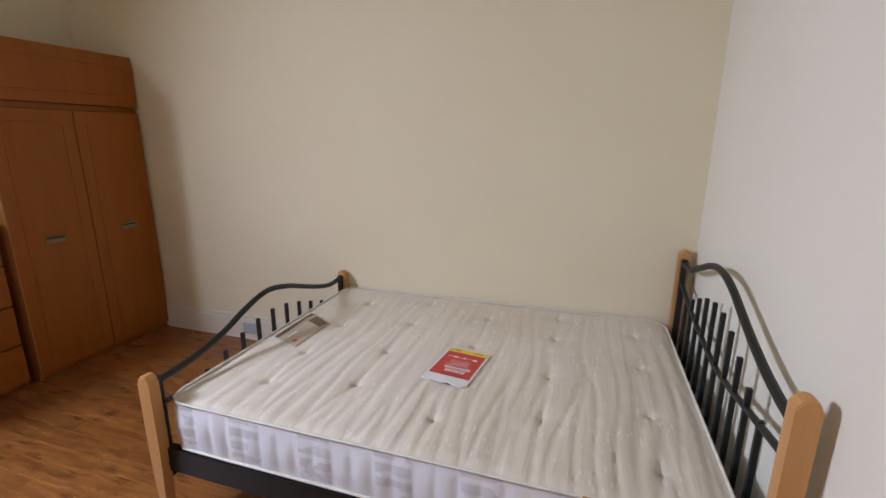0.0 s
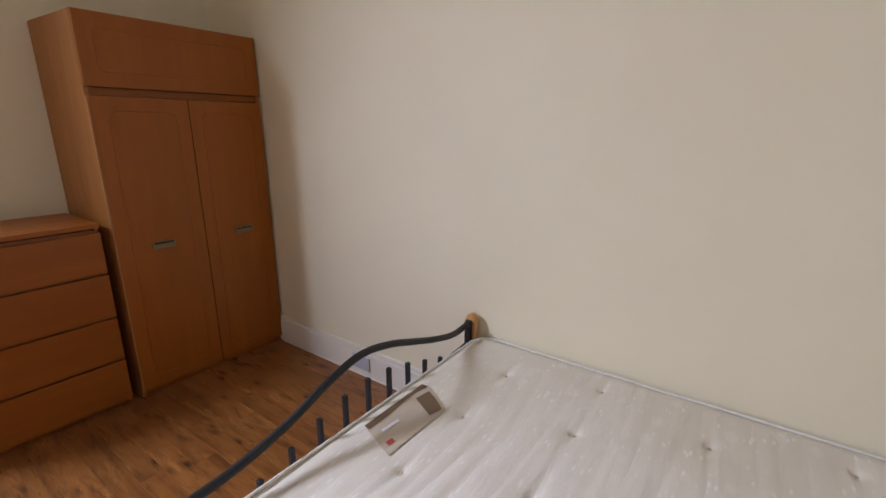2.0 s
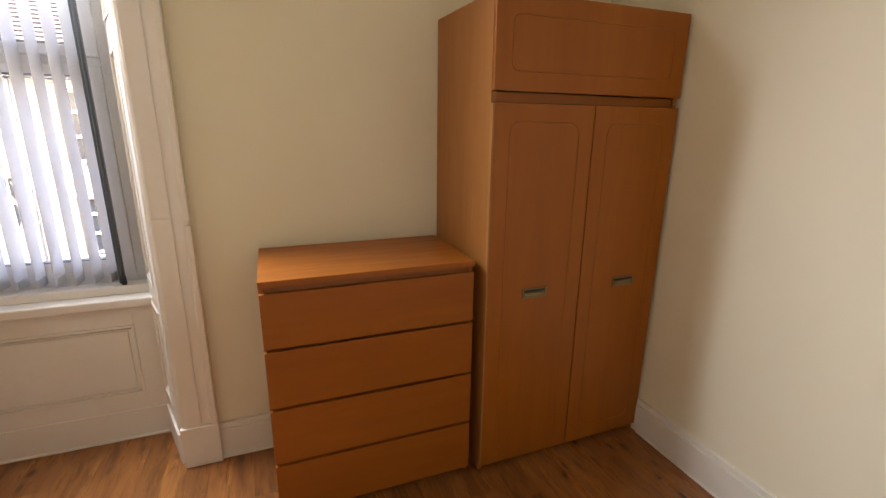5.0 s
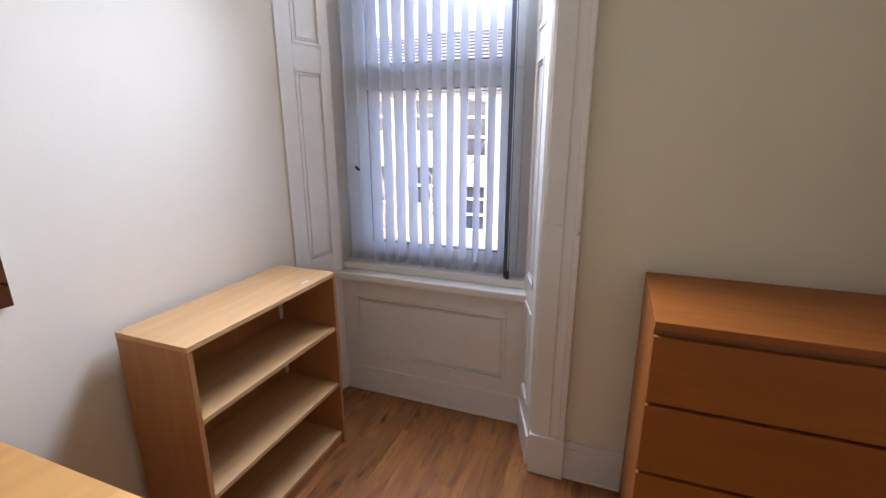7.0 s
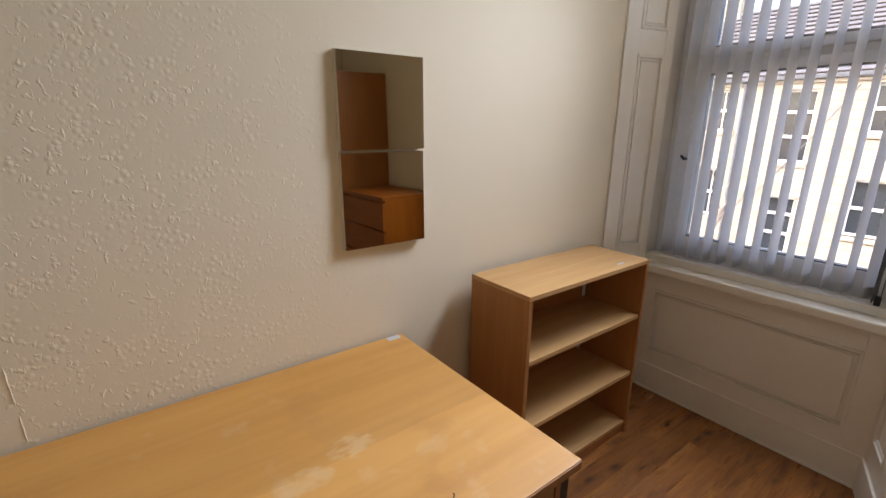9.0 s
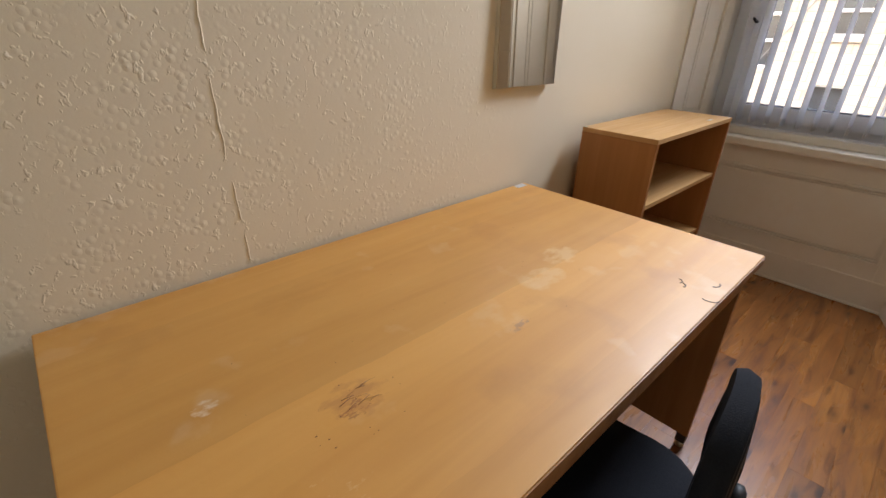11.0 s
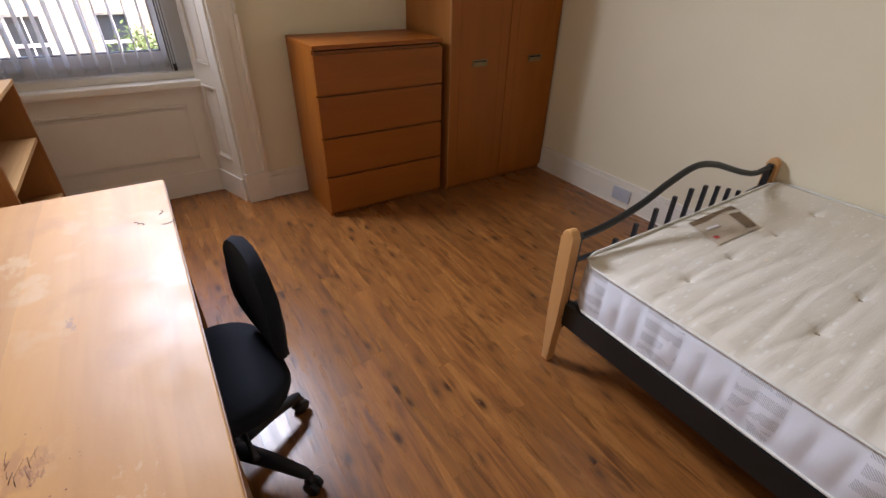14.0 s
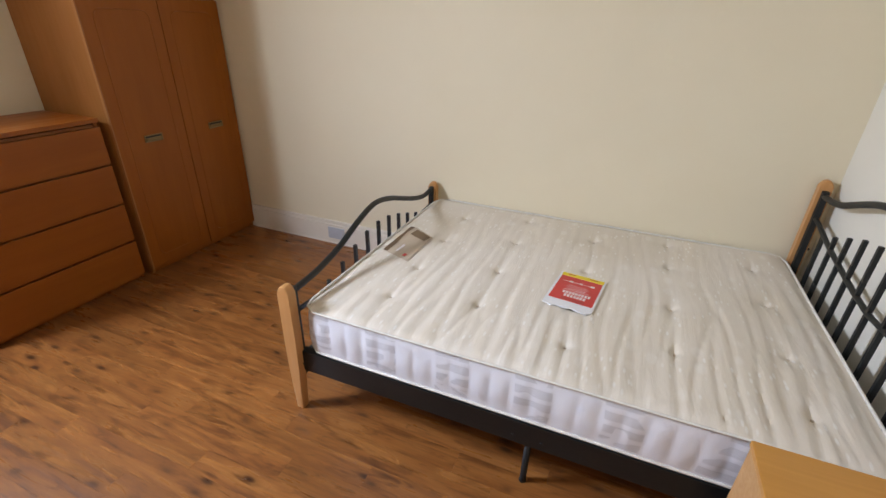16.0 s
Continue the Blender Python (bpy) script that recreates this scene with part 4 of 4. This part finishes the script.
def top_height(x, y):
    z = MT + 0.006
    z += 0.008 * noise.noise((x * 2.3, y * 2.1, 0.4)) * (1 - 0.7 * max(0, min(1, (2.7 - x) / 0.3)) * max(0, min(1, (y - 1.9) / 0.3)))
    wr = noise.noise((x * 16.0 + 0.5 * noise.noise((x * 2, y * 2, 5)), y * 1.1, 2.0))
    ridge = 1 - min(1, abs(wr) * 3.0)
    fade = 0.35 + 0.65 * min(1, max(0, (2.62 - y) / 0.5))
    calm = min(1, max(0, (2.50 - x) / 0.12)) * min(1, max(0, (y - 1.85) / 0.14))
    fade *= 1 - 0.9 * calm
    z -= 0.0065 * ridge * ridge * fade
    z += 0.0020 * noise.noise((x * 34, y * 2.0, 7.0)) * fade
    for tx, ty in TUFTS:
        dx, dy = x - tx, y - ty
        d2 = dx * dx + dy * dy
        if d2 < 0.04:
            z -= 0.010 * math.exp(-d2 / 0.00030) + 0.006 * math.exp(-d2 / 0.004)
            z -= 0.006 * math.exp(-(dx * dx) / 0.00008) * math.exp(-(dy * dy) / 0.006)
    edge = min(x - M0, M1 - x, y - N0, N1 - y)
    if edge < 0.05:
        z -= 0.014 * (1 - max(0, edge) / 0.05) ** 2
    return z


bm = B()
nx, ny, cr = 190, 140, 0.075
grid = []
for i in range(nx + 1):
    row = []
    for j in range(ny + 1):
        x, y = M0 + (M1 - M0) * i / nx, N0 + (N1 - N0) * j / ny
        qx, qy = min(max(x, M0 + cr), M1 - cr), min(max(y, N0 + cr), N1 - cr)
        dx, dy = x - qx, y - qy
        if dx and dy:
            big, dist = max(abs(dx), abs(dy)), math.hypot(dx, dy)
            x, y = qx + dx * big / dist, qy + dy * big / dist
        row.append(bm.verts.new((x, y, top_height(x, y) if 0 < i < nx and 0 < j < ny else MT - 0.006)))
    grid.append(row)
for i in range(nx):
    for j in range(ny):
        bm.faces.new((grid[i][j], grid[i + 1][j], grid[i + 1][j + 1], grid[i][j + 1]))
part("top_panel", bm, "ticking", mat_, "tufted satin top of the mattress", smooth="all")

# quilted border all the way round, with piping above and below
loop = []
corner = rounded(M1 - M0, N1 - N0, cr, 8, (M0 + M1) / 2, (N0 + N1) / 2)
for a, b in zip(corner, corner[1:] + corner[:1]):
    n = max(1, int(math.dist(a, b) / 0.009))
    loop += [(a[0] + (b[0] - a[0]) * k / n, a[1] + (b[1] - a[1]) * k / n) for k in range(n)]
bm = B()
s, rows = 0.0, []
cx, cy = (M0 + M1) / 2, (N0 + N1) / 2
for k, p in enumerate(loop):
    q, r = loop[k - 1], loop[(k + 1) % len(loop)]
    s += math.dist(p, q)
    t = Vector((r[0] - q[0], r[1] - q[1])).normalized()
    nrm = Vector((t.y, -t.x))
    pillow = abs(math.sin(math.pi * s / 0.072)) ** 0.6
    col = []
    for v in range(9):
        f = v / 8
        out_ = 0.010 * math.sin(math.pi * f) * (0.35 + 0.65 * pillow) + 0.003 * noise.noise((s * 20, f * 4, 1))
        col.append(bm.verts.new((p[0] + nrm.x * out_, p[1] + nrm.y * out_, MB + 0.004 + (MT - 0.010 - MB) * f)))
    rows.append(col)
for k in range(len(rows)):
    a, b = rows[k], rows[(k + 1) % len(rows)]
    for v in range(8):
        bm.faces.new((a[v], b[v], b[v + 1], a[v + 1]))
bm.faces.new([c[0] for c in rows][::-1])
part("border", bm, "border_ticking", mat_, "white quilted border with patches of grey check", smooth="all")
for z in (MT - 0.002, MB + 0.004):
    pts = [(cx + (p[0] - cx) * 1.003, cy + (p[1] - cy) * 1.004, z + 0.0025 * noise.noise((p[0] * 4, p[1] * 4, z))) for p in loop[::4]]
    part("piping", tube(B(), pts + pts[:1], 0.0052, 6, cap=False), "piping_cloth", mat_, "cream piping along the seam")
for tx, ty in TUFTS:
    z = top_height(tx, ty)
    part("tuft", tube(B(), [(tx, ty, z), (tx, ty, z + 0.004), (tx, ty, z + 0.0055)], (0.007, 0.007, 0.004), 8), "tan_print", mat_)


def draped(outline, lift, material, name, label, parent):
    """A flat patch that follows the mattress top."""
    bm = B()
    vs = [bm.verts.new((x, y, 0)) for x, y in outline]
    f = bm.faces.new(vs)
    bmesh.ops.triangulate(bm, faces=[f])
    for _ in range(3):
        bmesh.ops.subdivide_edges(bm, edges=bm.edges[:], cuts=1, use_grid_fill=True)
    for v in bm.verts:
        v.co.z = top_height(v.co.x, v.co.y) + lift
    return part(name, bm, material, parent, label)


patch = draped([(2.188, 2.165), (2.345, 2.110), (2.352, 2.40), (2.225, 2.475), (2.188, 2.475)], 0.0045, "tan_print", "maker_label", "woven tan label sewn on the mattress", mat_)
draped([(2.189, 2.166), (2.215, 2.160), (2.216, 2.25), (2.208, 2.34), (2.205, 2.40), (2.212, 2.44), (2.216, 2.472), (2.189, 2.473)], 0.0062, "brown_print", "print", "brown printed band", patch)
draped([(2.228, 2.385), (2.330, 2.335), (2.342, 2.392), (2.285, 2.428), (2.240, 2.450)], 0.0062, "brown_print", "print", "brown printed panel", patch)
draped([(2.300, 2.145), (2.318, 2.140), (2.322, 2.165), (2.304, 2.172)], 0.0075, "red_print", "print", "small red mark", patch)
draped([(2.250, 2.180), (2.262, 2.176), (2.268, 2.25), (2.256, 2.255)], 0.0075, "print_white", "print", "pale printed bar", patch)

# ---- leaflet packet on the mattress ----
FA, FB = Vector((3.036, 2.319)), Vector((3.218, 2.296))
u_ = (FB - FA).normalized()
v_ = Vector((u_.y, -u_.x))
u_, v_ = Vector((u_.x, u_.y, 0)), Vector((v_.x, v_.y, 0))
leaf = thing("leaflet", (3.11, 2.2, MT), "red and white leaflet in a torn sleeve on the mattress", "leaflet")
zf = max(top_height(FA.x + 0.18 * a, FA.y - 0.27 * b) for a in (0, 0.5, 1) for b in (0, 0.5, 1)) + 0.0006


def sheet(name, a0, a1, b0, b1, h0, h1, material, label="", torn=False):
    bm = B()
    o = Vector((FA.x, FA.y, zf))
    if torn:
        rnd = random.Random(11)
        edge = [(a0 + (a1 - a0) * k / 10, b1 + rnd.uniform(-0.012, 0.010)) for k in range(11)]
        ol = [(a1, b0), (a0, b0)] + edge
    else:
        ol = [(a0, b0), (a0, b1), (a1, b1), (a1, b0)]
    lo = [bm.verts.new(o + u_ * a + v_ * b + Vector((0, 0, h0))) for a, b in ol]
    hi = [bm.verts.new(o + u_ * a + v_ * b + Vector((0, 0, h1))) for a, b in ol]
    bm.faces.new(lo[::-1])
    bm.faces.new(hi)
    n = len(ol)
    for k in range(n):
        bm.faces.new((lo[k], lo[(k + 1) % n], hi[(k + 1) % n], hi[k]))
    return part(name, bm, material, leaf, label, smooth=False)


sheet("sleeve", -0.004, 0.192, -0.004, 0.285, 0.0, 0.006, "paper_white", "torn white plastic sleeve", True)
sheet("cover", 0.006, 0.184, 0.030, 0.235, 0.006, 0.0068, "paper_red", "red printed front")
sheet("yellow_band", 0.004, 0.186, 0.0, 0.028, 0.006, 0.0068, "paper_yellow", "yellow printed band")
for a0, a1, b0, b1 in ((0.030, 0.060, 0.008, 0.014), (0.125, 0.165, 0.008, 0.014)):
    sheet("print", a0, a1, b0, b1, 0.0068, 0.0071, "red_print")
for a0, a1, b0, b1 in ((0.025, 0.062, 0.072, 0.075), (0.070, 0.105, 0.072, 0.075), (0.115, 0.150, 0.072, 0.075), (0.050, 0.068, 0.066, 0.080), (0.096, 0.108, 0.066, 0.080),
                       (0.142, 0.158, 0.066, 0.080), (0.055, 0.140, 0.105, 0.107), (0.050, 0.145, 0.118, 0.120), (0.060, 0.135, 0.131, 0.134), (0.045, 0.150, 0.142, 0.145)):
    sheet("print", a0, a1, b0, b1, 0.0068, 0.0071, "print_white")
for k in range(9):
    sheet("print", 0.048 + 0.013 * k, 0.057 + 0.013 * k, 0.156, 0.176, 0.0068, 0.0071, "print_white")
for k in range(7):
    sheet("print", 0.060 + 0.013 * k, 0.069 + 0.013 * k, 0.182, 0.202, 0.0068, 0.0071, "print_white")
sheet("print", 0.055, 0.150, 0.212, 0.232, 0.0069, 0.0072, "red_print")

# ---- bedside cabinet ----
cab = thing("bedside_cabinet", (3.86, 1.32, 0.0), "small honey wood bedside cabinet standing beside the bed near the wall", "bedside cabinet")
X0, X1, Y0, Y1, ZT = 3.628, 4.090, 1.120, 1.500, 0.585
part("top", box(B(), X0, X1, Y0, Y1, ZT - 0.018, ZT, 0.002), "cabinet_top", cab)
for x in (X0 + 0.004, X1 - 0.022):
    part("side_panel", box(B(), x, x + 0.018, Y0 + 0.004, Y1 - 0.003, 0.0, ZT - 0.0185, 0.001), "shelf_veneer", cab)
part("back_panel", box(B(), X0 + 0.0225, X1 - 0.0225, Y1 - 0.012, Y1 - 0.004, 0.02, ZT - 0.019), "shelf_side", cab)
part("door", box(B(), X0 + 0.006, X1 - 0.006, Y0 - 0.014, Y0 + 0.0035, 0.05, ZT - 0.022, 0.002), "shelf_veneer", cab)
part("bottom", box(B(), X0 + 0.0225, X1 - 0.0225, Y0 + 0.005, Y1 - 0.013, 0.05, 0.068), "shelf_side", cab)

# ---- outside ----
structure("ground", box(B(), -400, -0.7, -400, 400, -7.3, -7.0), "paving", "pavement and ground of the street below")
structure("road", box(B(), -13.5, -5.5, -200, 200, -7.05, -6.98), "asphalt", "grey asphalt street below the window")
bm = B()
box(bm, -13.7, -13.5, -200, 200, -7.0, -6.88, 0.02)
box(bm, -5.5, -5.3, -200, 200, -7.0, -6.88, 0.02)
structure("kerb", bm, "stone_sill", "stone kerbs of the street")

FX = -18.0
house = thing("tenement", (FX - 3, -4, -7.0), "pale sandstone tenement with slate roof and sash windows across the street", "building")
cols = [(-5.40 + 2.48 * (k - 10)) for k in range(17)]
STAIR = cols[10]


def openings(y):
    """Heights of the windows above one another; those of the stair sit half a storey lower and are taller."""
    return [(-6.4, -4.6), (-3.25, -1.08), (0.18, 2.70)] if y == STAIR else [(-5.9, -4.1), (-2.15, -0.25), (1.25, 2.80)]


holes = [(y, y + 1.05, z0, z1) for y in cols for z0, z1 in openings(y)]
bm = B()
wall_yz(bm, FX - 0.5, FX, -32, 16, -7.0, 3.02, holes)
part("wall", bm, "sandstone", house, smooth=False)
bm = B()
for z in (-3.62, 2.90):
    box(bm, FX, FX + 0.09, -32, 16, z, z + 0.12, 0.02)
part("string_course", bm, "stone_sill", house)
part("gutter", box(B(), FX, FX + 0.22, -32, 16, 3.02, 3.18, 0.04), "lead_grey", house)
part("party_wall", box(B(), FX - 8, FX - 0.5, -32, -31.7, -7, 2.7), "sandstone", house)
bm = B()
prism(bm, [(FX + 0.10, 3.16), (FX - 4.2, 6.30), (FX - 8.4, 3.16)], 1, -32, 16)
part("roof", bm, "slate", house, "grey slate roof", smooth=False)
bm = B()
# near-black strips on each course's lip draw its shadow line
shade = B()
for k in range(16):
    f = k / 16
    x, z = FX + 0.13 - 4.3 * f, 3.21 + 3.14 * f
    prism(bm, [(x, z + 0.045), (x - 0.262, z + 0.165), (x - 0.262, z + 0.130), (x, z - 0.030)], 1, -32, 16)
    prism(shade, [(x + 0.003, z + 0.022), (x + 0.003, z - 0.036), (x - 0.010, z - 0.036), (x - 0.010, z + 0.022)], 1, -32, 16)
part("slate_course", bm, "slate", house, "overlapping courses of slates", "stuff", smooth=False)
part("slate_joint", shade, "dark_void", house, "dark strips standing in for the shadow under the slates", "stuff", smooth=False)
for yc in (-19.5, -9.8, 0.6, 10.0):
    st = part("chimney", box(B(), FX - 4.9, FX - 3.7, yc - 1.0, yc + 1.0, 5.2, 7.6, 0.03), "sandstone", house)
    for k in range(4):
        part("chimney_pot", tube(B(), [(FX - 4.3, yc - 0.7 + 0.45 * k, z) for z in (7.6, 7.7, 8.1, 8.15)], (0.15, 0.13, 0.11, 0.13), 10), "brick_close", st)
for y in cols:
    for z0, z1 in openings(y):
        wd = part("window", ring(B(), FX - 0.30, FX - 0.20, y, y + 1.05, z0, z1, 0.08, 0.0), "upvc_white", house)
        bars = (0.36, 0.70) if y == STAIR else (0.5,)
        bm = B()
        for f in bars:
            zb = z0 + f * (z1 - z0)
            box(bm, FX - 0.29, FX - 0.18, y + 0.08, y + 0.97, zb - 0.05, zb + 0.05)
        box(bm, FX - 0.285, FX - 0.22, y + 0.505, y + 0.545, z0 + 0.08, z1 - 0.08)
        part("glazing_bar", bm, "upvc_white", wd)
        part("pane", box(B(), FX - 0.27, FX - 0.26, y + 0.08, y + 0.97, z0 + 0.08, z1 - 0.08), "dark_glass", wd)
        part("window_sill", box(B(), FX - 0.20, FX + 0.08, y - 0.08, y + 1.13, z0 - 0.16, z0, 0.015), "stone_sill", wd)
        part("lintel", box(B(), FX - 0.001, FX + 0.03, y - 0.10, y + 1.15, z1, z1 + 0.09, 0.01), "stone_sill", wd)
for y in (-6.6, -0.75):
    part("drainpipe", tube(B(), [(FX + 0.09, y, 3.02), (FX + 0.09, y, -7.0)], 0.05, 8), "lead_grey", house)
part("cable", tube(B(), [(FX + 0.12, -5.9 + 0.22 * k, -1.4 + 0.30 * k + 0.004 * k * k) for k in range(13)], 0.02, 5), "lead_grey", house)


def limbs(bm, p, d, length, r, depth, rnd, tips):
    q = p + d * length
    mid = (p + q) / 2 + Vector((rnd.uniform(-1, 1), rnd.uniform(-1, 1), 0)) * length * 0.06
    tube(bm, [p, mid, q], (r, r * 0.85, r * 0.68), 6 if depth > 2 else 4, cap=False)
    if depth == 0:
        tips.append(q)
        return
    for _ in range(3 if depth > 1 else 2):
        nd = (d + Vector((rnd.uniform(-1, 1), rnd.uniform(-1, 1), rnd.uniform(-0.25, 0.7))) * 0.62).normalized()
        limbs(bm, q, nd, length * rnd.uniform(0.62, 0.82), r * 0.62, depth - 1, rnd, tips)
    if depth < 4:
        tips.append(q)


def tree(x, y, trunk_h, first, depth, seed, leaves, label, bark):
    rnd = random.Random(seed)
    t = thing("tree", (x, y, -7.0), label, "tree")
    bm, tips = B(), []
    base = Vector((x, y, -7.0))
    tube(bm, [base, base + Vector((0.05, 0, trunk_h * 0.5)), base + Vector((0, 0.05, trunk_h))], (0.20, 0.16, 0.13), 10)
    for k in range(4):
        a = math.tau * k / 4 + rnd.random()
        limbs(bm, base + Vector((0, 0.05, trunk_h)), Vector((0.5 * math.cos(a), 0.5 * math.sin(a), 1)).normalized(), first, 0.09, depth, rnd, tips)
    part("trunk", bm, bark, t, "trunk and limbs")
    if leaves:
        bm = B()
        for _ in range(leaves):
            c = rnd.choice(tips) + Vector([rnd.gauss(0, 0.16) for _ in range(3)])
            a = Vector([rnd.uniform(-1, 1) for _ in range(3)]).normalized()
            b = a.cross(Vector((rnd.uniform(-1, 1), rnd.uniform(-1, 1), 1))).normalized()
            s_ = rnd.uniform(0.04, 0.075)
            bm.faces.new([bm.verts.new(c + a * s_ * u + b * s_ * w) for u, w in ((-1, 0), (0, -0.5), (1, 0), (0, 0.5))])
        part("crown", bm, "leaf", t, "small bright green leaves", "stuff", smooth=False)
    return t


tree(-11.5, 1.9, 3.4, 1.25, 3, 5, 9000, "small green leafy street tree below the window", "bark")
tree(-12.0, -5.6, 3.4, 1.5, 3, 8, 0, "bare street tree with thin pale branches", "pale_bark")

# ---- floor boards ----
rnd = random.Random(21)
row_w = 0.0955
meshes = {}
y = SOUTH
r = 0
while y < NORTH - 0.001:
    y1 = min(y + row_w, NORTH)
    x = -0.30 - rnd.choice((0.12, 0.30, 0.46, 0.58))
    while x < EAST:
        x1 = x + rnd.choice((0.62, 0.74, 0.86))
        a, b = max(x, -0.298), min(x1, EAST)
        if b - a > 0.02:
            key = (round(b - a, 3), round(y1 - y, 4))
            if key not in meshes:
                bm = B()
                w, l = key[1], key[0]
                lo = [bm.verts.new(p) for p in ((0, 0, -0.008), (l, 0, -0.008), (l, w, -0.008), (0, w, -0.008))]
                mi = [bm.verts.new((v.co.x, v.co.y, -0.0006)) for v in lo]
                hi = [bm.verts.new(p) for p in ((0.0003, 0.0003, 0), (l - 0.0003, 0.0003, 0), (l - 0.0003, w - 0.0003, 0), (0.0003, w - 0.0003, 0))]
                for k in range(4):
                    bm.faces.new((lo[k], lo[(k + 1) % 4], mi[(k + 1) % 4], mi[k]))
                    bm.faces.new((mi[k], mi[(k + 1) % 4], hi[(k + 1) % 4], hi[k]))
                bm.faces.new(hi)
                me = bpy.data.meshes.new("board")
                bm.to_mesh(me)
                bm.free()
                me.materials.append(MATS["laminate"])
                meshes[key] = me
            ob = new("board", meshes[key])
            ob.parent = floor
            ob.location = (a, y, 0)
        x = x1
    y = y1
    r += 1
